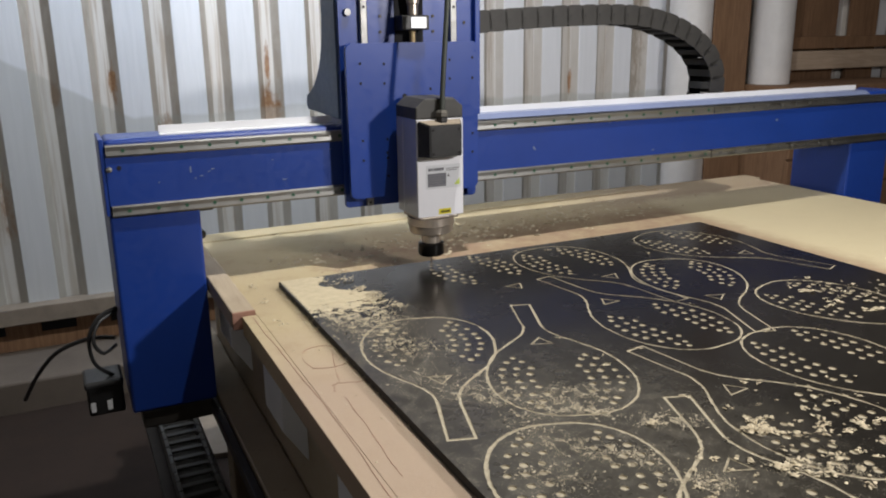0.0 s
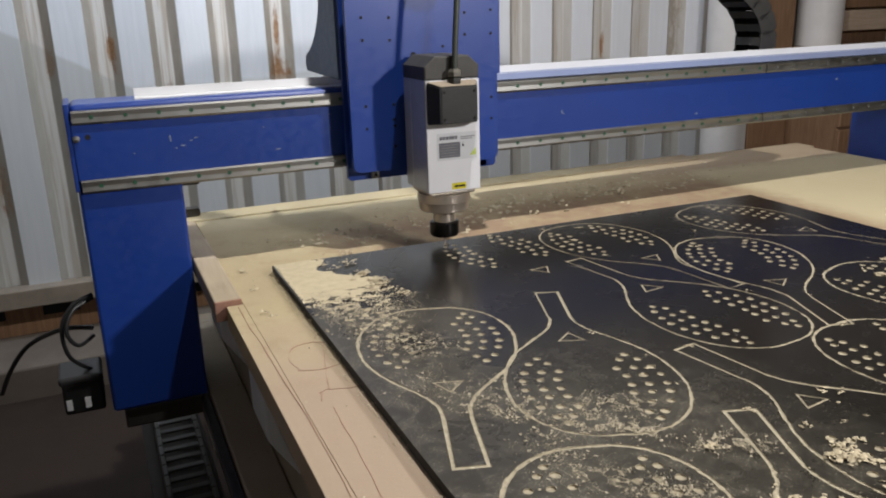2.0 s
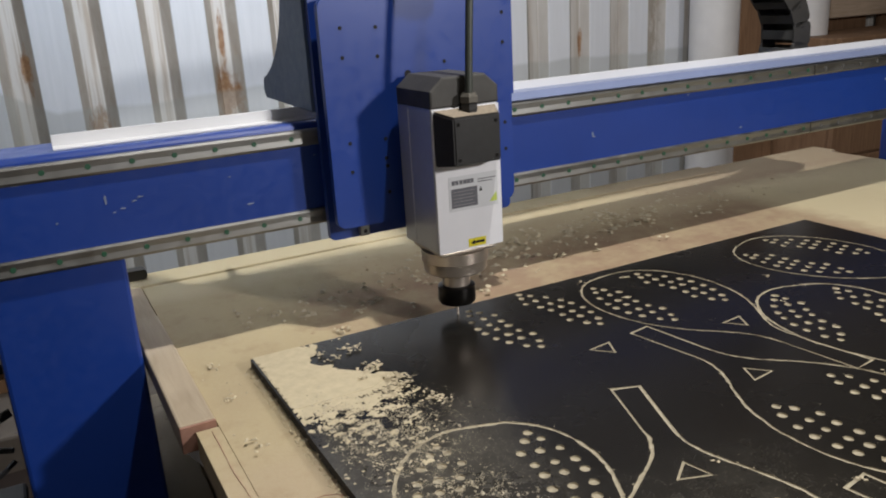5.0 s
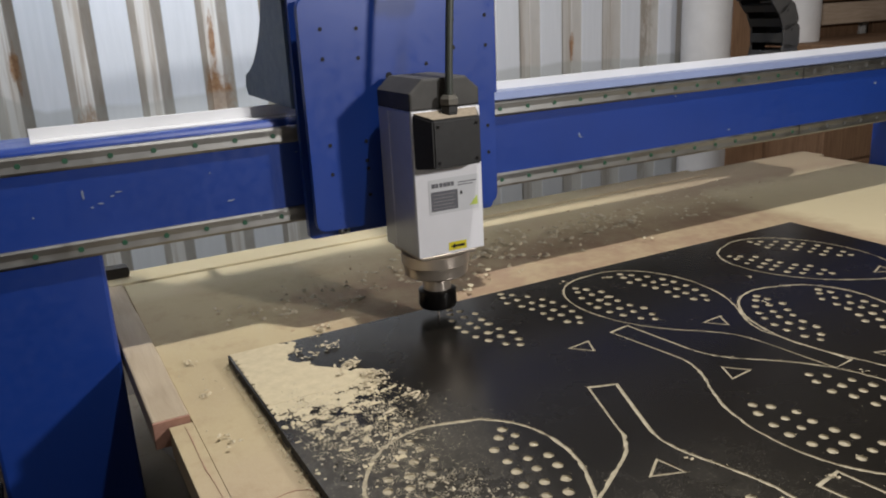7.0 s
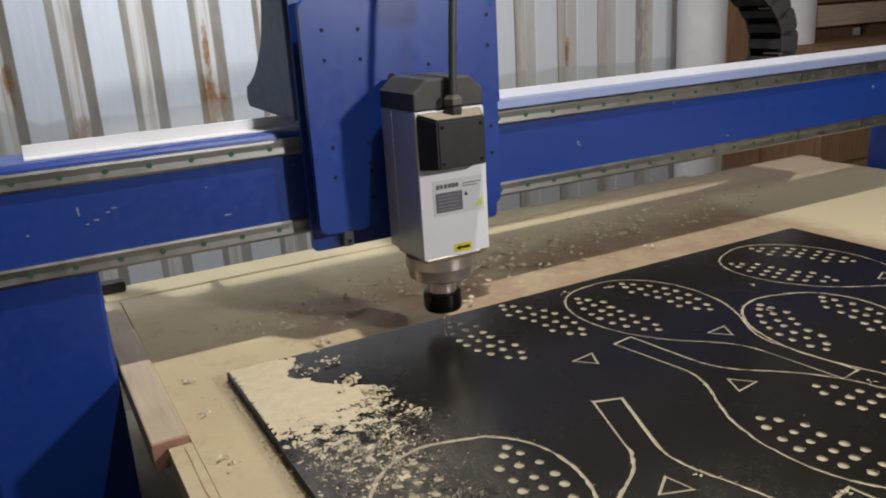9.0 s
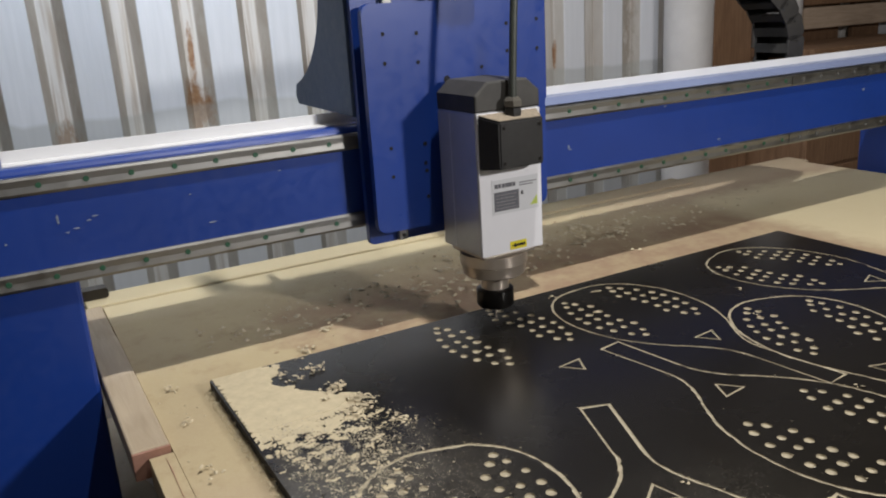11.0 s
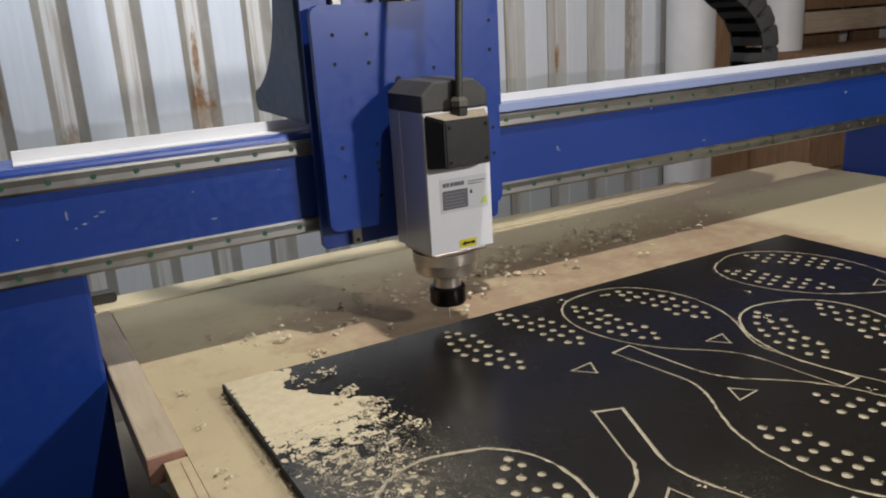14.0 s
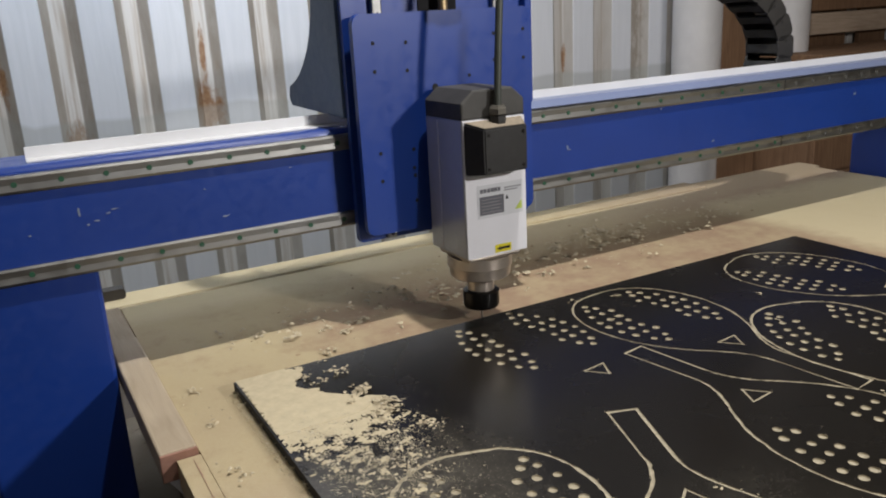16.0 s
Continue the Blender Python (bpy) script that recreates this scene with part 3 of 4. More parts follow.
def milled_sheet():
    from mathutils.geometry import delaunay_2d_cdt
    bands, pockets = milled_shapes()
    verts, faces, kinds = [], [], []

    def add(loop, kind):
        faces.append(list(range(len(verts), len(verts) + len(loop))))
        verts.extend(Vector(p) for p in loop)
        kinds.append(kind)

    add([(0, -SHEET_L), (SHEET_W, -SHEET_L), (SHEET_W, 0), (0, 0)], ("rect", 0))
    for i, (outer, inner) in enumerate(bands):
        add(outer, ("outer", i))
        add(inner, ("inner", i))
    for i, loop in enumerate(pockets):
        add(loop, ("pocket", i))
    vs, es, fs, ov, oe, of = delaunay_2d_cdt(verts, [], faces, 1, 1e-6)
    state = []
    for f, src in zip(fs, of):
        names = [kinds[k] for k in src]
        if ("rect", 0) not in names:
            state.append(None)
            continue
        outer, inner = {k[1] for k in names if k[0] == "outer"}, {k[1] for k in names if k[0] == "inner"}
        if any(k[0] == "pocket" for k in names):
            state.append(2)
        elif outer - inner:
            state.append(1)
        else:
            state.append(0)
    depth = {0: 0.0, 1: -0.0010, 2: -0.0019}
    points, index, polys, mats = [], {}, [], []

    def at(v, level):
        key = (v, level)
        if key not in index:
            index[key] = len(points)
            points.append((vs[v].x, vs[v].y, depth[level]))
        return index[key]

    rims = {}
    for f, s in zip(fs, state):
        if s is None:
            continue
        polys.append([at(v, s) for v in f])
        mats.append(1 if s else 0)
        for a, b in zip(f, list(f[1:]) + [f[0]]):
            rims[(a, b)] = s
    for (a, b), s in rims.items():
        o = rims.get((b, a))
        if o is not None and depth[s] > depth[o]:
            polys.append([at(b, s), at(a, s), at(a, o), at(b, o)])
            mats.append(1)
    me = bpy.data.meshes.new("laminate_face")
    me.from_pydata(points, [], polys)
    for m in (LAMINATE, FRESH):
        me.materials.append(m)
    me.polygons.foreach_set("material_index", mats)
    board = thing("black_laminated_board", (0, 0, SHEET_Z), "glossy black laminated board with milled paddle outlines and drilled dots", "board")
    face = new("laminate_face", me)
    face.parent = board
    core = part("core", box(0, SHEET_W, -SHEET_L, 0, -0.0145, -0.007), CORE, board, "dark rough sawn board edge")
    edge = bmesh.new()
    for x0, x1, y0, y1 in ((0.0, 0.002, -SHEET_L, 0), (SHEET_W - 0.002, SHEET_W, -SHEET_L, 0), (0.002, SHEET_W - 0.002, -0.002, 0), (0.002, SHEET_W - 0.002, -SHEET_L, -SHEET_L + 0.002)):
        box(x0, x1, y0, y1, -0.007, -0.0002, 0, edge)
    part("edge_band", edge, CORE, board)
    return board


milled_sheet()

# ---- the gantry ----
BEAM_X0, BEAM_X1 = -0.327, 2.16
gantry = thing("router_gantry", (0, 0.108, 0), "blue painted steel gantry beam on two posts with guide rails", "gantry")


def gantry_parts():
    part("beam", box(BEAM_X0 + 0.004, BEAM_X1 - 0.004, 0.008, 0.135, 0.968, 1.128, 0.012, seg=4), BLUE, gantry)
    part("beam_face", box(BEAM_X0 + 0.002, BEAM_X1 - 0.002, 0.0, 0.012, 0.985, 1.100, 0.002), BLUE, gantry)
    part("end_plate", box(BEAM_X0 - 0.006, BEAM_X0 + 0.004, 0.002, 0.14, 0.965, 1.13, 0.002), BLUE, gantry)
    part("end_plate", box(BEAM_X1 - 0.004, BEAM_X1 + 0.006, 0.002, 0.14, 0.965, 1.13, 0.002), BLUE, gantry)
    for z in (1.098, 0.968):
        rail = bmesh.new()
        prof = [(0.010, z - 0.006), (-0.0035, z - 0.006), (-0.0055, z - 0.002), (-0.0045, z + 0.007), (-0.0055, z + 0.016), (-0.0035, z + 0.0195), (0.010, z + 0.0195)]
        prism(prof, "x", BEAM_X0 + 0.006, 1.355, 0, rail)
        r = part("guide_rail", rail, STEEL, gantry, "scuffed steel linear guide rail")
        r2 = part("guide_rail", prism(prof, "x", 1.357, BEAM_X1 - 0.006), STEEL, gantry, "scuffed steel linear guide rail")
        x = BEAM_X0 + 0.04
        while x < 1.9:
            plug = lathe([(0.0040, -0.0060), (0.0040, -0.002)], 12, (x, 0, z + 0.0072), "y")
            part("rail_plug", plug, GREEN if x < 1.36 else PLUG, r if x < 1.35 else r2)
            x += 0.06
    part("cable_tray", box(-0.205, 2.03, 0.052, 0.055, 1.128, 1.148, 0.0005), WHITE, gantry, "folded white sheet metal tray lip")
    # Unseen shelf, added so the beam's shadow reaches farther back.
    part("back_shelf", box(-0.205, 0.62, 0.136, 0.212, 1.112, 1.116, 0.0008), WHITE, gantry, "unseen sheet added behind the beam to widen its shadow")
    part("tray_base", prism([(0.03, 1.1284), (0.0515, 1.1290), (0.0515, 1.1320), (0.03, 1.1304)], "x", -0.205, 0.409), WHITE, gantry)
    # Pale strip added where the blue beam top only shows a sheen.
    part("tray_base", prism([(-0.004, 1.1195), (0.016, 1.1292), (0.0515, 1.1292), (0.0515, 1.1330), (0.014, 1.1325), (-0.006, 1.1215)], "x", 0.41, 2.03), BEAM_SHEEN, gantry, "pale blue-grey strip painting the sheen along the beam top")
    for x0 in (BEAM_X0 - 0.002, 1.975):
        post = part("post", box(x0, x0 + 0.19, 0.004, 0.235, 0.50, 0.967, 0.006), BLUE, gantry)
        part("foot", box(x0 + 0.02, x0 + 0.18, 0.01, 0.25, 0.455, 0.499, 0.004), DARK_STEEL, gantry)
    part("bolt", lathe([(0.0, -0.006), (0.006, -0.005), (0.0065, 0.0), (0.006, 0.002)], 14, (-0.318, 0, 1.066), "y"), STEEL, gantry)
    part("bolt_hole", lathe([(0.005, -0.0006), (0.005, 0.0)], 14, (-0.298, 0, 1.068), "y"), INK, gantry)
    part("bracket", box(-0.14, -0.10, 0.06, 0.11, 0.945, 0.966, 0.003), DARK_STEEL, gantry)
    # scuffs in the paint
    rng = random.Random(11)
    for x, z, w, h in ((-0.152, 1.053, 0.004, 0.017), (-0.104, 1.051, 0.012, 0.003), (-0.113, 1.046, 0.006, 0.003), (-0.130, 1.037, 0.008, 0.004), (-0.142, 1.033, 0.006, 0.003), (0.057, 1.013, 0.016, 0.003),
                       (0.734, 1.037, 0.005, 0.009), (0.739, 1.032, 0.008, 0.003), (-0.26, 1.092, 0.035, 0.003), (0.979, 1.088, 0.006, 0.004), (1.207, 1.094, 0.008, 0.007), (1.135, 1.002, 0.014, 0.003), (-0.02, 1.093, 0.02, 0.002),
                       (0.03, 1.060, 0.005, 0.002), (0.17, 1.075, 0.006, 0.002), (-0.22, 1.03, 0.004, 0.003), (1.62, 1.06, 0.010, 0.006)):
        outline = []
        for k in range(9):
            a = 2 * math.pi * k / 9
            outline.append((x + 0.5 * w * math.cos(a) * rng.uniform(0.5, 1.2), z + 0.5 * h * math.sin(a) * rng.uniform(0.5, 1.2)))
        part("paint_scuff", prism(outline, "y", -0.0006, 0.001), SCUFF, gantry)
    # axis motor beside the post
    motor = part("motor", box(-0.42, -0.342, 0.03, 0.12, 0.50, 0.573, 0.006), BLACK, gantry, "black stepper motor with white stickers")
    part("motor_flange", box(-0.424, -0.34, 0.026, 0.124, 0.566, 0.584, 0.006), BLACK, motor)
    for x in (-0.415, -0.38):
        part("sticker", box(x, x + 0.011, 0.0285, 0.0297, 0.512, 0.535), WHITE, motor)
    loop = [(-0.36, 0.06, 0.582), (-0.395, 0.04, 0.625), (-0.40, 0.03, 0.69), (-0.375, 0.03, 0.735), (-0.335, 0.04, 0.75)]
    part("cable", tube(loop, 0.0042), BLACK, gantry)
    loop = [(-0.345, 0.06, 0.655), (-0.375, 0.03, 0.65), (-0.392, 0.02, 0.685), (-0.375, 0.03, 0.725), (-0.335, 0.05, 0.74)]
    part("cable", tube(loop, 0.0042), BLACK, gantry)
    loop = [(-0.345, 0.08, 0.665), (-0.40, 0.10, 0.665), (-0.47, 0.14, 0.63), (-0.52, 0.2, 0.56), (-0.56, 0.28, 0.47)]
    part("cable", tube(loop, 0.005), BLACK, gantry)


SCUFF = plain_material("scuffed_primer", (0.20, 0.24, 0.36), 0.6, 0.4, 90)
gantry_parts()

# ---- the carriage on the beam ----
carriage = thing("router_carriage", (0.36, 0.108, 0), "blue steel carriage with vertical rails and lead screw on the gantry", "carriage")


def carriage_parts():
    part("back_plate", prism(rounded_rect(-0.172, 0.176, 0.935, 1.72, 0.008), "y", -0.030, -0.018, 0.001), BLUE, carriage)
    # flanges that box the slide in
    part("side_flange", box(0.168, 0.182, -0.045, 0.10, 1.14, 1.72, 0.002), BLUE, carriage)
    wing = [(-0.016, 1.145), (0.232, 1.15), (0.243, 1.165), (0.235, 1.185)]
    for k in range(1, 9):
        t = k / 8
        wing.append((0.235 - 0.155 * math.sin(t * math.pi / 2), 1.185 + 0.19 * t ** 1.5))
    wing += [(0.075, 1.72), (-0.016, 1.72)]
    part("gusset", prism(wing, "x", -0.177, -0.169, 0.001), BLUE_FADED, carriage, "curved grey-blue side gusset")
    part("gusset", prism(wing, "x", 0.183, 0.191, 0.001), BLUE_FADED, carriage, "curved grey-blue side gusset")
    for x in (-0.115, 0.112):
        rail = part("guide_rail", box(x - 0.0085, x + 0.0085, -0.042, -0.031, 0.937, 1.70, 0.002), STEEL, carriage, "bright vertical guide rail")
        for k in range(9):
            part("rail_screw", lathe([(0.0035, -0.0428), (0.0035, -0.0415)], 10, (x, 0, 0.945 + 0.09 * k), "y"), NUT, rail)
    part("lead_screw", lathe([(0.008, 0.99), (0.008, 1.62)], 16, (0, -0.052, 0)), BRASS, carriage, "brass lead screw")
    part("slot", box(-0.036, 0.036, -0.0322, -0.0302, 1.20, 1.72), INK, carriage)
    block = part("bearing_block", box(-0.036, 0.032, -0.078, -0.032, 1.343, 1.376, 0.003), BLACK, carriage, "black bearing block with steel nut")
    part("face_plate", box(-0.015, 0.024, -0.0798, -0.0775, 1.347, 1.372, 0.001), ALU, block)
    part("coupling", lathe([(0.012, 1.377), (0.012, 1.40), (0.015, 1.402), (0.015, 1.43)], 18, (0, -0.056, 0)), CHROME, block)
    part("motor_mount", box(-0.045, 0.04, -0.09, -0.032, 1.43, 1.70, 0.004), BLACK, carriage)
    part("bolt", lathe([(0.0075, -0.039), (0.0085, -0.037), (0.0085, -0.0302)], 14, (-0.152, 0, 1.384), "y"), STEEL, carriage, "bright steel bolt head", True)
    for x, z in ((0.062, 1.34), (0.062, 1.375), (-0.072, 1.34), (-0.072, 1.375), (0.145, 1.36)):
        part("screw", lathe([(0.0035, -0.0325), (0.0035, -0.0302)], 10, (x, 0, z), "y"), DARK_STEEL, carriage)
    for z in (1.108, 0.978):
        part("slide_block", box(-0.15, 0.15, -0.019, -0.013, z - 0.02, z + 0.02, 0.002), DARK_STEEL, carriage)
    part("lower_lip", box(0.13, 0.155, -0.03, -0.02, 0.935, 0.96, 0.002), BLUE, carriage)


carriage_parts()

# ---- the spindle on its slide plate: the origin lies on the axis at the body's lower edge ----
spindle = thing("router_spindle", (0.366, -0.027, 0.93), "white and grey square spindle with black cap on blue plate", "spindle")
S = 0.058


def spindle_parts():
    plate_y = 0.075
    plate = part("slide_plate", prism(rounded_rect(-0.168, 0.167, 0.030, 0.386, 0.014, 6), "y", plate_y, plate_y + 0.013, 0.0012), BLUE, spindle, "blue rounded mounting plate with bolt holes")
    for x, z in ((-0.135, 0.341), (-0.135, 0.297), (-0.077, 0.339), (-0.077, 0.295), (0.091, 0.344), (0.152, 0.348), (0.091, 0.300), (0.152, 0.300), (0.040, 0.278), (-0.135, 0.166),
                 (-0.135, 0.120), (-0.074, 0.166), (-0.075, 0.135), (-0.074, 0.122), (-0.074, 0.079), (0.152, 0.166), (0.152, 0.120)):
        part("bolt_hole", lathe([(0.0031, plate_y - 0.0006), (0.0031, plate_y + 0.001)], 12, (x, 0, z), "y"), INK, plate)
    part("large_hole", lathe([(0.0058, plate_y - 0.0006), (0.0058, plate_y + 0.001)], 18, (-0.027, 0, 0.264), "y"), INK, plate)
    part("clamp", box(-0.045, 0.045, 0.055, 0.076, 0.02, 0.21, 0.002), ALU, spindle)
    part("body", box(-S, S, -S + 0.0015, S, 0.0, 0.222, 0.003), ALU, spindle, "ribbed grey aluminium body")
    part("seam", box(-S - 0.0006, -S + 0.001, 0.018, 0.0205, 0.004, 0.218), PALE_GREY, spindle)
    part("front_cover", box(-S + 0.001, S - 0.001, -S - 0.001, -S + 0.0018, 0.0, 0.22, 0.0006), SPINDLE_WHITE, spindle, "white front face")
    cap = part("cap", prism([(-S, 0.222), (S, 0.222), (S, 0.247), (S - 0.022, 0.266), (-S + 0.022, 0.266), (-S, 0.247)], "y", -S, S, 0.003), DUSTY_BLACK, spindle, "dusty black faceted plastic cap")
    part("cap_slot", box(0.0, 0.012, -S - 0.0008, -S + 0.002, 0.226, 0.262), BLACK, cap)
    # terminal box with drafted sides
    bm = bmesh.new()
    lo, hi = 0.141, 0.218
    back = [(-S + 0.001, lo - 0.004), (S - 0.006, lo - 0.004), (S - 0.006, hi), (-S + 0.001, hi)]
    front = [(-S + 0.017, lo), (S - 0.022, lo), (S - 0.022, hi - 0.008), (-S + 0.017, hi - 0.008)]
    a = [bm.verts.new((x, -S - 0.001, z)) for x, z in back]
    b = [bm.verts.new((x, -S - 0.037, z)) for x, z in front]
    bm.faces.new(a)
    bm.faces.new(b[::-1])
    for i in range(4):
        bm.faces.new((a[i], a[(i + 1) % 4], b[(i + 1) % 4], b[i]))
    bmesh.ops.bevel(bm, geom=bm.edges[:], offset=0.002, segments=2, affect="EDGES")
    tb = part("terminal_box", bm, BLACK, spindle, "black plastic terminal box")
    for x in (-S + 0.024, S - 0.029):
        for z in (lo + 0.008, hi - 0.017):
            part("screw", lathe([(0.0028, -S - 0.0378), (0.0028, -S - 0.036)], 10, (x, 0, z), "y"), NUT, tb)
    overlay = bmesh.new()
    ring = [overlay.verts.new(p) for p in ((-S + 0.003, -S - 0.002, hi + 0.0008), (S - 0.008, -S - 0.002, hi + 0.0008), (S - 0.0235, -S - 0.0345, hi - 0.0066), (-S + 0.0185, -S - 0.0345, hi - 0.0066))]
    top = bmesh.ops.extrude_face_region(overlay, geom=[overlay.faces.new(ring)])
    bmesh.ops.translate(overlay, verts=[v for v in top["geom"] if isinstance(v, bmesh.types.BMVert)], vec=(0, 0, 0.0006))
    part("dust_layer", overlay, TAN_DUST, tb, "layer of tan sawdust on the lid")
    gland = part("cable_gland", lathe([(0.0125, 0.208), (0.0125, 0.217), (0.0135, 0.218), (0.0135, 0.2265), (0.011, 0.2272)], 6, (-0.001, -S - 0.014, 0)), BLACK, spindle)
    part("gland_nut", lathe([(0.0125, 0.2275), (0.0145, 0.229), (0.0145, 0.237), (0.0105, 0.242)], 6, (-0.001, -S - 0.014, 0)), GLAND, gland, "worn shiny gland nut")
    cable = [(-0.001, -S - 0.014, 0.237), (0.001, -S - 0.013, 0.27), (0.007, -S - 0.010, 0.34), (0.019, -S - 0.003, 0.45), (0.036, -0.048, 0.60), (0.050, -0.04, 0.74)]
    part("power_cable", tube(cable, 0.0058, 12), RUBBER, spindle, "dark greenish power cable", True)
    # nameplate
    y = -S - 0.001
    label = part("nameplate", box(-0.036, 0.050, y - 0.0006, y, 0.064, 0.118), PALE_GREY, spindle, "silver nameplate with dark data panel")
    part("panel", box(-0.0325, 0.013, y - 0.001, y - 0.0005, 0.069, 0.099), DARK_GREY, label)
    for k in range(5):
        part("text_bar", box(-0.029, 0.009 - 0.004 * (k % 2), y - 0.0013, y - 0.0009, 0.0725 + k * 0.0052, 0.0738 + k * 0.0052), MID_GREY, label)
    for k, w in enumerate((0.0056, 0.005, 0.0055, 0.006, 0.0056, 0.005)):
        x = -0.031 + k * 0.0066
        part("brand_mark", box(x, x + w, y - 0.001, y - 0.0005, 0.105, 0.1115), DARK_GREY, label)
    part("text_bar", box(0.014, 0.046, y - 0.001, y - 0.0005, 0.108, 0.1095), DARK_GREY, label)
    part("text_bar", box(0.014, 0.04, y - 0.001, y - 0.0005, 0.104, 0.1055), DARK_GREY, label)
    part("symbol", prism([(0.0165, 0.09), (0.022, 0.09), (0.0193, 0.097)], "y", y - 0.001, y - 0.0005), INK, label)
    part("warning_symbol", prism([(0.034, 0.0705), (0.048, 0.0705), (0.047, 0.085)], "y", y - 0.001, y - 0.0005), YELLOW_GREEN, label)
    sticker = part("sticker", box(-0.006, 0.025, y - 0.0006, y, 0.0035, 0.0165), YELLOW, spindle, "yellow sticker with a black turning arrow")
    arrow = [(-0.003, 0.0098), (0.005, 0.0138), (0.005, 0.0115), (0.022, 0.0122), (0.022, 0.0076), (0.005, 0.0082), (0.005, 0.0060)]
    part("arrow", prism(arrow, "y", y - 0.001, y - 0.0005), INK, sticker)
    # nose, collet and cutter
    part("flange", box(-0.05, 0.05, -0.05, 0.05, -0.010, 0.0, 0.004), CHROME, spindle)
    part("nose", lathe([(0.055, -0.010), (0.055, -0.028), (0.0535, -0.029), (0.0525, -0.031), (0.051, -0.046), (0.049, -0.048), (0.026, -0.049)], 40), CHROME, spindle, "turned steel spindle nose", True)
    part("shaft", lathe([(0.023, -0.048), (0.023, -0.074), (0.021, -0.076)], 32), CHROME, spindle, "", True)
    nut = [(0.026, -0.074), (0.031, -0.076), (0.0315, -0.100), (0.029, -0.105), (0.012, -0.1055)]
    part("collet_nut", lathe(nut, 16), NUT, spindle, "black collet nut", True)
    part("cutter", lathe([(0.0016, -0.104), (0.0016, -0.134), (0.0004, -0.136)], 10), CHROME, spindle)


spindle_parts()

# ---- cable chain behind the beam ----
CHAIN_Z, CHAIN_B, CHAIN_LINK, CHAIN_N = 1.17, 0.21, 0.050, 41
chain = thing("cable_chain", (0, 0.108, 0), "dark grey dusty plastic cable chain looping behind the beam", "cable chain")
LINKS = []


def chain_links():
    h, w, l = 0.029, 0.048, CHAIN_LINK
    bm = bmesh.new()
    for sy in (-1, 1):
        prof = rounded_rect(-l * 0.62, l * 0.55, -h, h, 0.014, 3)
        prism(prof, "y", sy * w - 0.003, sy * w + 0.003, 0.0008, bm)
    box(-l * 0.56, l * 0.5, -w, w, h - 0.008, h - 0.003, 0, bm)
    box(-l * 0.22, l * 0.22, -w, w, -h, -h + 0.006, 0, bm)
    first = part("link", bm, CHAIN_BLACK, chain)
    pin = lathe([(0.003, -w - 0.0036), (0.003, -w - 0.002)], 8, (-l * 0.35, 0, 0), "y")
    part("pin", pin, BLACK, first)
    LINKS.append(first)
    for k in range(CHAIN_N - 1):
        ob = first.copy()
        scene.collection.objects.link(ob)
        ob.parent = chain
        pc = first.children[0].copy()
        scene.collection.objects.link(pc)
        pc.parent = ob
        LINKS.append(ob)


chain_links()


@functools.lru_cache(None)
def chain_line(x):
    """The chain's middle line when the carriage stands at x, as points of (length so far, x, z)."""
    start, far, end = x + 0.17, 1.51 + (x - 0.366) / 2, 0.60
    crest = far - 0.40
    pts = [(start + (crest - start) * i / 20, CHAIN_Z + CHAIN_B - 0.028 * (1 - i / 20) ** 2) for i in range(20)]
    for i in range(41):
        a = math.pi * i / 40
        wide = 0.40 if i <= 20 else 0.25
        pts.append((far - wide + wide * math.sin(a), CHAIN_Z + CHAIN_B * math.cos(a)))
    low = far - 0.25
    pts += [(low + (end - 0.4 - low) * i / 10, CHAIN_Z - CHAIN_B) for i in range(1, 11)]
    out, run = [], 0.0
    for i, p in enumerate(pts):
        run += math.dist(p, pts[i - 1]) if i else 0.0
        out.append((run, *p))
    return out


def chain_at(s, x):
    line = chain_line(x)
    return [float(np.interp(s, [p[0] for p in line], [p[i] for p in line])) for i in (1, 2)]


def link_pose(k, x):
    """The pose of link k when the carriage stands at x."""
    s = (k + 0.5) * CHAIN_LINK
    (xa, za), (xb, zb) = chain_at(s - 0.02, x), chain_at(s + 0.02, x)
    turn = math.degrees(math.atan2(za - zb, xb - xa))
    px, pz = chain_at(s, x)
    return pose(px, 0.2, pz, 0, turn + 360 if turn < -90 else turn, 0)


# ---- ladder-like chain trough beside the bed ----
def floor_chain():
    tray = thing("floor_cable_chain", (0, 0, 0), "open dark cable chain lying along the bed", "cable chain")
    for k in range(34):
        y = 0.62 - 0.048 * k
        for x in (-0.245, -0.152):
            part("side_link", box(x - 0.006, x + 0.006, y - 0.023, y + 0.023, 0.235, 0.275, 0.003), DUSTY_BLACK, tray)
        part("rung", box(-0.239, -0.158, y - 0.009, y + 0.009, 0.268, 0.2745, 0.002), DUSTY_BLACK, tray)
    part("trough", box(-0.28, -0.13, -1.1, 0.65, 0.215, 0.234, 0.002), GRIMY, tray)
    for y in (-0.9, -0.2, 0.5):
        part("support", box(-0.22, -0.19, y - 0.02, y + 0.02, 0.0, 0.215, 0.002), DARK_STEEL, tray)


floor_chain()


def floor_slab():
    # Thin slab added where the floor carries a pale patch.
    outline = [(-0.085, 0.74), (0.012, 0.725), (0.032, 1.03), (-0.082, 1.045)]
    ob = mesh_object("board_offcut", prism(outline, "z", 0.001, 0.019, 0.0015), SILL)
    tagged(ob, "thin pale slab lying on the floor behind the machine", "offcut")


floor_slab()


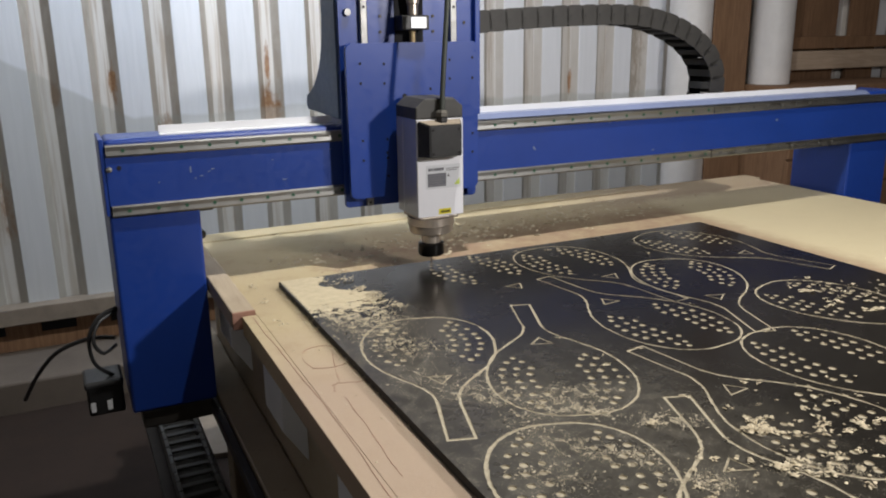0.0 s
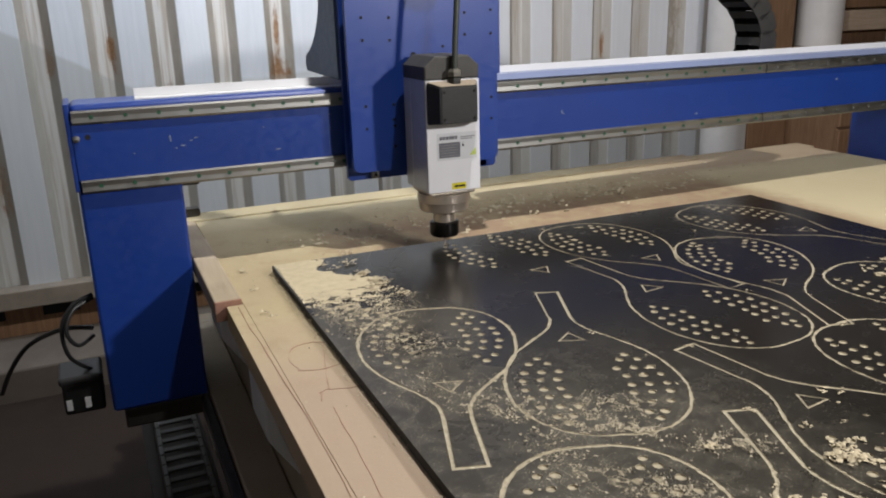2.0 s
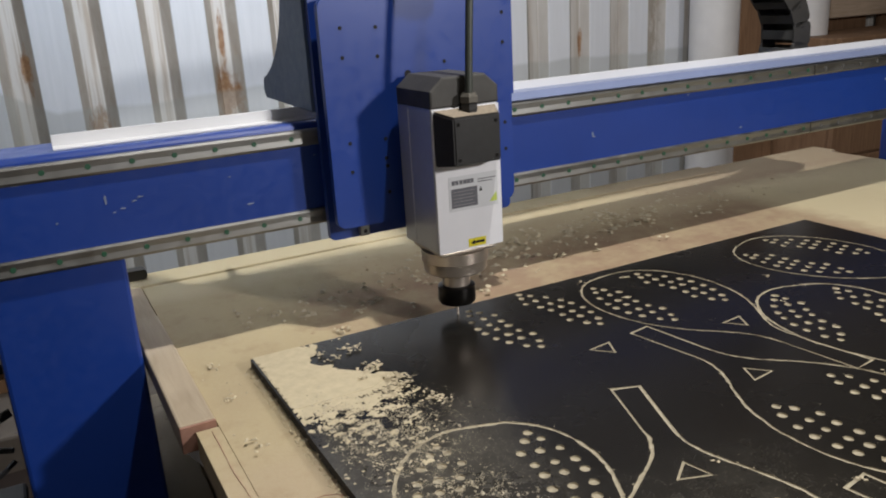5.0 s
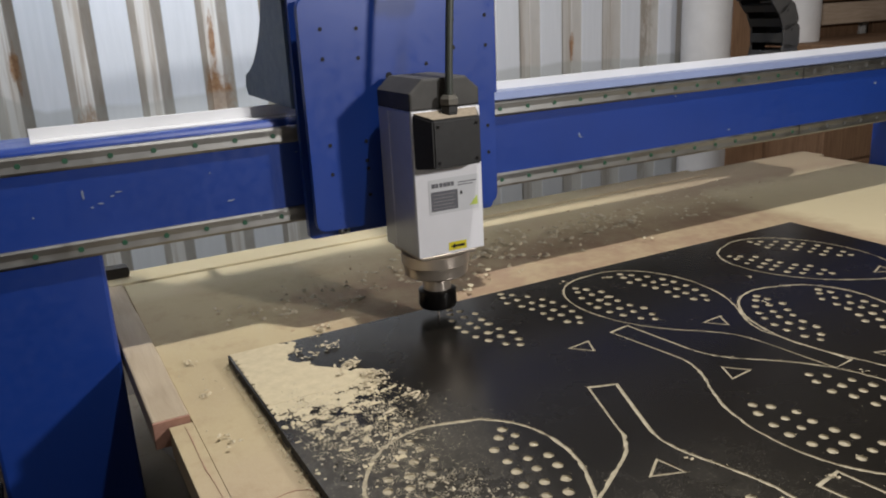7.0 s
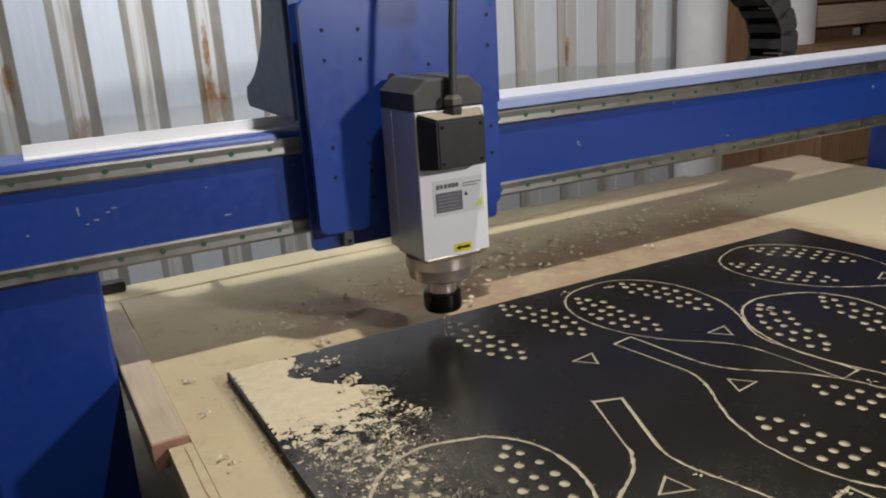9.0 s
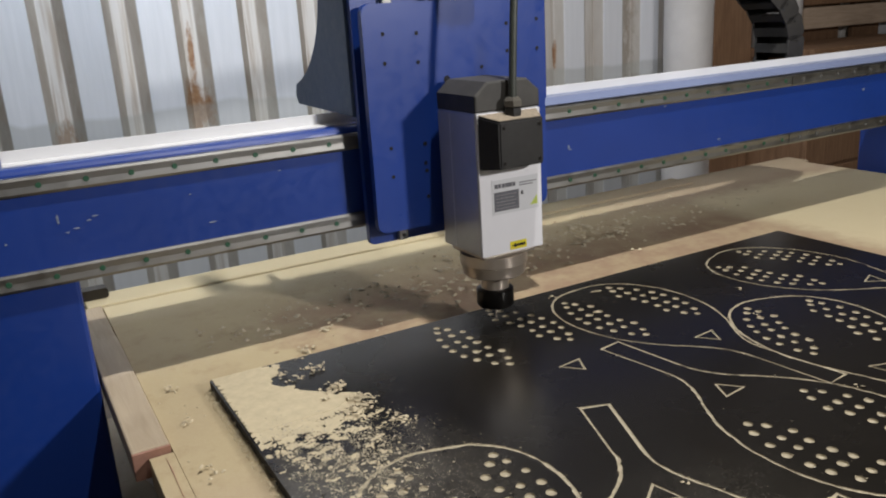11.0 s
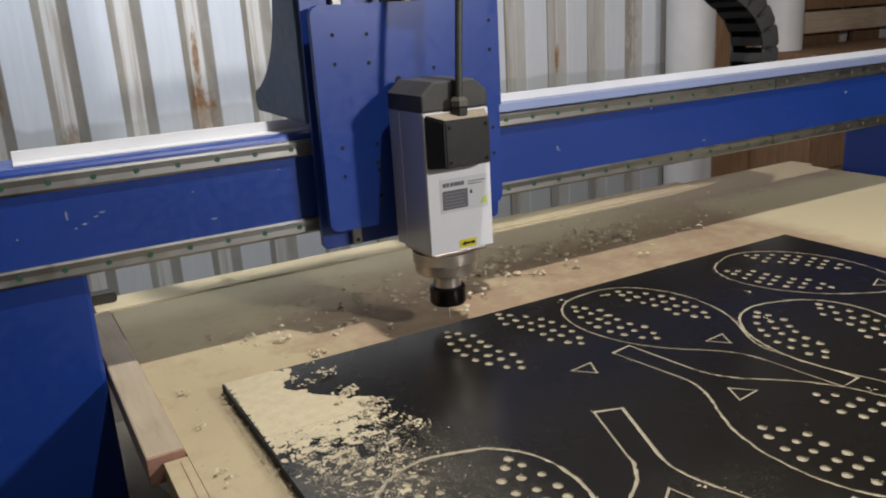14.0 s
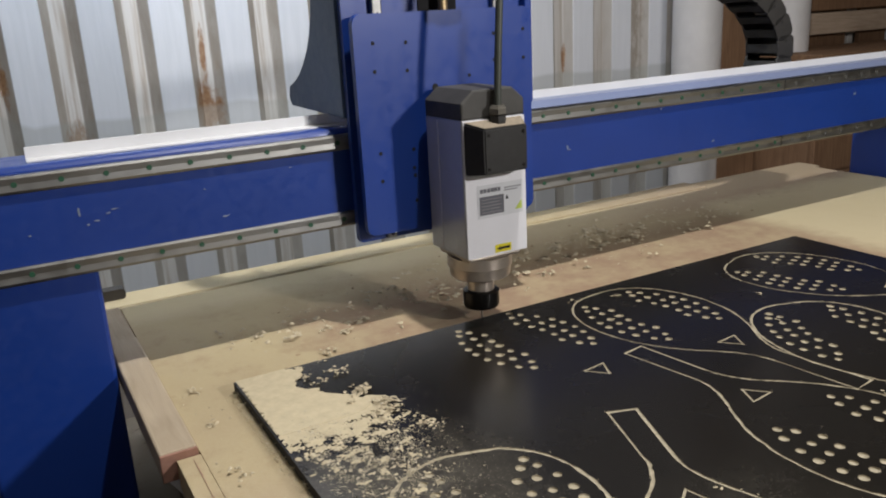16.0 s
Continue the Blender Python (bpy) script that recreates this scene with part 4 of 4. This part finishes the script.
# ---- chips and dust ----
def chip_cloud(name, spots, label, seed, material, z0, fluffy=False):
    """Loose irregular flakes, one mesh of many."""
    rng = random.Random(seed)
    pts, polys, small = [], [], []
    for x, y, size, z in spots:
        if size < 0.0055 or not fluffy:
            small.append((x, y, size, z))
            continue
        for _ in range(rng.randint(7, 12)):
            a, q = rng.uniform(0, 6.283), size * rng.random() ** 0.7
            small.append((x + q * math.cos(a), y + 0.8 * q * math.sin(a), size * rng.uniform(0.22, 0.62), z + 0.2 * max(0.0, size - q) * rng.random()))
    for x, y, size, z in small:
        n = 4 if size < 0.002 else rng.randint(6, 9)
        base = len(pts)
        a0, tilt, turn = rng.uniform(0, 6.3), rng.uniform(0.0, 0.35), rng.uniform(0, 3.2)
        slim = rng.uniform(0.4, 0.9)
        ct, st = math.cos(turn), math.sin(turn)
        for k in range(n):
            a = a0 + 2 * math.pi * k / n + rng.uniform(-0.25, 0.25)
            q = size * rng.uniform(0.35, 1.0)
            u, v = q * math.cos(a), q * math.sin(a) * slim
            pts.append((x + u * ct - v * st, y + u * st + v * ct, z0 + z + 0.0004 + tilt * size * 0.5 * (1 + math.sin(a))))
        pts.append((x + rng.uniform(-0.2, 0.2) * size, y + rng.uniform(-0.2, 0.2) * size, z0 + z + 0.0005 + min(0.0045, size * rng.uniform(0.25, 0.7)) * (0.75 if fluffy else 1.0)))
        for k in range(n):
            polys.append((base + k, base + (k + 1) % n, base + n))
        polys.append(tuple(base + n - 1 - k for k in range(n)))
    me = bpy.data.meshes.new(name)
    me.from_pydata(pts, [], polys)
    me.materials.append(material)
    return tagged(new(name, me), label, "chips", kind="stuff")


def scatter():
    rng = random.Random(21)
    spots = []

    def clump(x, y, count, size):
        for _ in range(count):
            spots.append((rng.gauss(x, size * 0.9), rng.gauss(y, size * 0.9), size * rng.uniform(0.4, 1.0), rng.choice((0, 0, 0.4, 0.8)) * size))

    for _ in range(150):
        x = rng.gauss(0.68, 0.34)
        y = 0.22 + rng.gauss(0, 0.055) + 0.10 * (x - 0.5)
        if 0.02 < x < 1.5 and 0.03 < y < 0.46:
            clump(x, y, rng.randint(1, 4), rng.uniform(0.009, 0.017))
    for _ in range(420):
        x = rng.gauss(0.70, 0.36)
        y = 0.24 + rng.gauss(0, 0.06) + 0.10 * (x - 0.5)
        if -0.02 < x < 1.6 and 0.03 < y < 0.48:
            spots.append((x, y, rng.uniform(0.0012, 0.0045), 0))
    for x, y in ((-0.05, 0.032), (-0.052, -0.084), (-0.055, -0.23), (0.095, 0.185), (0.147, 0.15), (0.177, 0.052), (0.165, 0.045), (0.196, 0.147), (0.232, 0.119), (0.222, 0.115), (0.276, 0.144), (0.285, 0.15), (0.203, 0.257)):
        clump(x, y, rng.randint(6, 13), rng.uniform(0.005, 0.008))
    for _ in range(40):
        spots.append((rng.uniform(-0.08, -0.01), rng.uniform(-0.9, 0.1), rng.uniform(0.0008, 0.003), 0))
    chip_cloud("wood_chips", spots, "pale wood chips scattered on the router table", 5, CHIP, TABLE_Z)
    spots = []
    # chunks thrown together inside the milled heads, and along the grooves
    for cx, cy, spread, count, big in ((0.45, -1.0, 0.035, 26, 0.014), (0.50, -1.03, 0.05, 24, 0.011), (0.44, -1.12, 0.05, 30, 0.013), (0.59, -0.99, 0.04, 18, 0.009),
                                       (0.52, -0.873, 0.012, 7, 0.008), (0.585, -0.935, 0.012, 6, 0.008), (0.37, -0.72, 0.02, 8, 0.007), (0.18, -0.80, 0.03, 14, 0.006),
                                       (1.03, -0.61, 0.05, 22, 0.011), (1.09, -0.68, 0.05, 22, 0.010), (0.30, -1.04, 0.03, 14, 0.010), (0.25, -1.10, 0.03, 12, 0.009),
                                       (0.15, -0.20, 0.012, 10, 0.010), (0.165, -0.25, 0.010, 8, 0.008)):
        for _ in range(count):
            spots.append((rng.gauss(cx, spread), rng.gauss(cy, spread), rng.uniform(0.15, 0.8) * big, rng.choice((0, 0, 0, 0.002))))
    for x, y in ((0.705, -0.54), (0.722, -0.722), (0.40, -0.865), (0.46, -0.678), (0.60, -0.03), (0.675, -0.055), (0.80, -0.30), (0.61, -0.13), (0.88, -0.2), (0.36, -0.575)):
        for _ in range(3):
            spots.append((rng.gauss(x, 0.004), rng.gauss(y, 0.004), rng.uniform(0.002, 0.006), 0))
    for x, y, count, size in ((0.136, -0.006, 6, 0.0045), (0.140, -0.056, 12, 0.0055), (0.148, -0.062, 8, 0.005), (0.099, -0.048, 7, 0.005), (0.105, -0.075, 6, 0.0045), (0.138, -0.138, 18, 0.006), (0.145, -0.130, 10, 0.0055),
                              (0.156, -0.189, 18, 0.006), (0.165, -0.195, 10, 0.005), (0.153, -0.210, 14, 0.006), (0.173, -0.267, 10, 0.0055), (0.119, -0.162, 8, 0.0045), (0.128, -0.218, 10, 0.005), (0.185, -0.285, 5, 0.004)):
        for _ in range(count):
            spots.append((rng.gauss(x, size * 1.2), rng.gauss(y, size * 1.2), 1.3 * size * rng.uniform(0.4, 1.0), rng.choice((0, 0, 0.5, 1.1)) * size))
    for x, y, count in ((0.43, -1.0, 5), (0.41, -0.99, 4), (0.52, -1.01, 4), (0.56, -1.04, 3), (0.37, -1.08, 5), (0.40, -1.12, 4), (0.967, -0.59, 4), (0.967, -0.67, 4), (0.99, -0.74, 4), (0.30, -0.905, 2)):
        for _ in range(count):
            spots.append((rng.gauss(x, 0.012), rng.gauss(y, 0.010), rng.uniform(0.006, 0.014), rng.choice((0, 0, 0.002))))
    bands, pockets = milled_shapes()
    for outer, inner in bands:
        for p in outer:
            if rng.random() < 0.6:
                spots.append((p[0] + rng.gauss(0, 0.0018), p[1] + rng.gauss(0, 0.0018), rng.uniform(0.0006, 0.0024), 0))
    for p in pockets:
        for _ in range(rng.choice((0, 1, 2, 2, 3))):
            q = rng.choice(p)
            spots.append((q[0], q[1], rng.uniform(0.0006, 0.0022), 0))
    chip_cloud("laminate_chips", spots, "pale milled chips lying on the black board", 6, CHIP, SHEET_Z, True)
    # fine dust gathered in drifts
    spots = []
    for x0, y0, x1, y1, wide, count in ((0.19, -0.79, 0.27, -0.86, 0.012, 1300), (0.10, -0.70, 0.17, -0.76, 0.016, 800), (0.08, -0.44, 0.13, -0.52, 0.028, 1300), (0.14, -0.89, 0.24, -1.0, 0.016, 1500),
                                        (0.29, -0.90, 0.36, -0.93, 0.012, 800), (0.36, -1.07, 0.45, -1.13, 0.012, 700), (0.23, -1.04, 0.28, -1.08, 0.012, 500), (0.05, -0.62, 0.16, -0.68, 0.03, 700),
                                        (0.05, -0.30, 0.12, -0.36, 0.025, 700), (0.04, -0.20, 0.16, -0.32, 0.03, 1500), (0.03, -0.26, 0.10, -0.40, 0.03, 1200), (0.08, -0.95, 0.12, -1.0, 0.02, 500), (0.15, -0.80, 0.13, -0.88, 0.02, 500), (0.02, -0.16, 0.10, -0.42, 0.035, 1300), (0.22, -0.76, 0.30, -0.80, 0.016, 700)):
        for _ in range(4 * count):
            t = rng.random()
            x, y = x0 + (x1 - x0) * t + rng.gauss(0, wide), y0 + (y1 - y0) * t + rng.gauss(0, wide)
            if x > 0.012 and noise.noise(Vector((x * 70, y * 70, 6.0))) + 0.5 * noise.noise(Vector((x * 200, y * 200, 2.0))) > -0.1:
                spots.append((x, y, rng.uniform(0.0003, 0.0011) if rng.random() < 0.93 else rng.uniform(0.001, 0.0032), 0))
    for _ in range(2200):
        x, y = rng.uniform(0.01, 0.7), rng.uniform(-1.2, -0.3)
        if rng.random() < (-y - 0.2) * (1.1 - x):
            spots.append((x, y, rng.uniform(0.0003, 0.001), 0))
    chip_cloud("fine_dust", spots, "fine pale milling dust drifted over the black board", 7, FILM, SHEET_Z)
    spots = []
    for _ in range(1500):
        y = -abs(rng.gauss(0, 0.32)) - 0.003
        w = max(0.0, 0.5 + noise.noise(Vector((2.0, y * 55, 5.0))))
        x = -rng.random() ** 1.6 * 0.011
        spots.append((x - 0.001, y, rng.uniform(0.0007, 0.0024), -0.015 + max(0.0, 0.010 * w * (1 + x / 0.011) * rng.random())))
    chip_cloud("edge_dust", spots, "sawdust banked against the sawn edge of the board", 12, DUST, SHEET_Z)
    spots = []
    for _ in range(80):
        x = rng.gauss(0.66, 0.34)
        y = 0.26 + rng.gauss(0, 0.07) + 0.10 * (x - 0.5)
        if -0.02 < x < 1.7 and 0.03 < y < 0.48:
            spots.append((x, y, rng.uniform(0.002, 0.008), 0))
    chip_cloud("dark_chips", spots, "brown wood chips among the pale ones", 9, BROWN_CHIP, TABLE_Z)


scatter()


def corner_dust():
    """A thin ragged layer of sawdust over the sheet's back corner, breaking up into flecks."""
    step, pts, polys = 0.0022, [], []
    reach = ((0.0, 0.092), (-0.05, 0.088), (-0.10, 0.085), (-0.14, 0.135), (-0.20, 0.16), (-0.25, 0.175), (-0.32, 0.17), (-0.45, 0.17))
    for i in range(112):
        for j in range(200):
            x, y = i * step, -j * step
            far = np.interp(-y, [-a for a, b in reach], [b for a, b in reach])
            cover = float(np.interp(-y, [0.0, 0.15, 0.2, 0.27, 0.44], [1.9, 1.7, 0.78, 0.34, 0.14])) - 1.3 * max(0.0, x / far - 0.72) * (1 if y < -0.1 else 0.3)
            n = 0.5 + 0.5 * noise.noise(Vector((x * 58 + y * 20, y * 84, 1.3))) + 0.34 * noise.noise(Vector((x * 230, y * 260, 4.1)))
            ragged = far + 0.03 * noise.noise(Vector((x * 30, y * 38, 9.0))) + 0.008 * noise.noise(Vector((x * 150, y * 150, 5.0)))
            if x < 0.004 + 0.010 * max(0.0, noise.noise(Vector((7.0, y * 130, 3.0)))) * (1 if y < -0.015 else 0):
                continue
            if x < ragged and n < cover:
                lift = 0.0005 if cover < 0.9 else 0.0011
                high = lambda u, v: lift + 0.0003 * noise.noise(Vector((u * 60, v * 60, 2.0)))
                b, s, w = len(pts), step * 0.5, step * 0.68
                for d, top in ((w, 0), (s, 1)):
                    for u, v in ((x - d, y - d), (x + d, y - d), (x + d, y + d), (x - d, y + d)):
                        pts.append((u, v, high(u, v) if top else 0.0001))
                polys.append((b + 4, b + 5, b + 6, b + 7))
                polys += [(b + k, b + (k + 1) % 4, b + 4 + (k + 1) % 4, b + 4 + k) for k in range(4)]
    me = bpy.data.meshes.new("sawdust")
    me.from_pydata(pts, [], polys)
    me.materials.append(DUST)
    ob = new("sawdust", me)
    ob.location = (0.0, -0.001, SHEET_Z)
    tagged(ob, "thin ragged layer of pale sawdust on the board corner", "sawdust", kind="stuff")


corner_dust()


# ---- what moves: seconds, x of the axis, y of the beam's face, z of the spindle body ----
TRAVEL = [
    (0.0, 0.366, 0.108, 0.930), (0.5, 0.375, 0.108, 0.923), (1.0, 0.370, 0.108, 0.917), (1.5, 0.369, 0.110, 0.919), (2.0, 0.365, 0.112, 0.926),
    (2.5, 0.361, 0.114, 0.937), (3.0, 0.348, 0.117, 0.935), (3.5, 0.358, 0.117, 0.926), (4.0, 0.344, 0.115, 0.919), (4.2, 0.345, 0.112, 0.921),
    (5.2, 0.345, 0.106, 0.930), (6.5, 0.342, 0.100, 0.929), (7.0, 0.341, 0.100, 0.922), (7.5, 0.344, 0.100, 0.918), (8.0, 0.336, 0.101, 0.918),
    (8.5, 0.337, 0.101, 0.933), (9.0, 0.351, 0.102, 0.937), (9.2, 0.374, 0.101, 0.935), (10.2, 0.43, 0.094, 0.935), (11.5, 0.485, 0.087, 0.923),
    (12.0, 0.486, 0.086, 0.921), (12.5, 0.493, 0.088, 0.930), (13.0, 0.487, 0.090, 0.940), (13.5, 0.430, 0.130, 0.941), (14.0, 0.395, 0.150, 0.939),
    (14.5, 0.406, 0.155, 0.932), (15.0, 0.407, 0.158, 0.924), (15.5, 0.415, 0.158, 0.920), (16.0, 0.440, 0.152, 0.921),
]


def motions():
    walk(gantry, [(t, pose(0, y, 0)) for t, x, y, z in TRAVEL])
    walk(chain, [(t, pose(0, y, 0)) for t, x, y, z in TRAVEL])
    walk(carriage, [(t, pose(x, y, 0)) for t, x, y, z in TRAVEL])
    walk(spindle, [(t, pose(x, y - 0.135, z)) for t, x, y, z in TRAVEL])
    for k, ob in enumerate(LINKS):
        walk(ob, [(t, link_pose(k, x)) for t, x, y, z in TRAVEL])


motions()
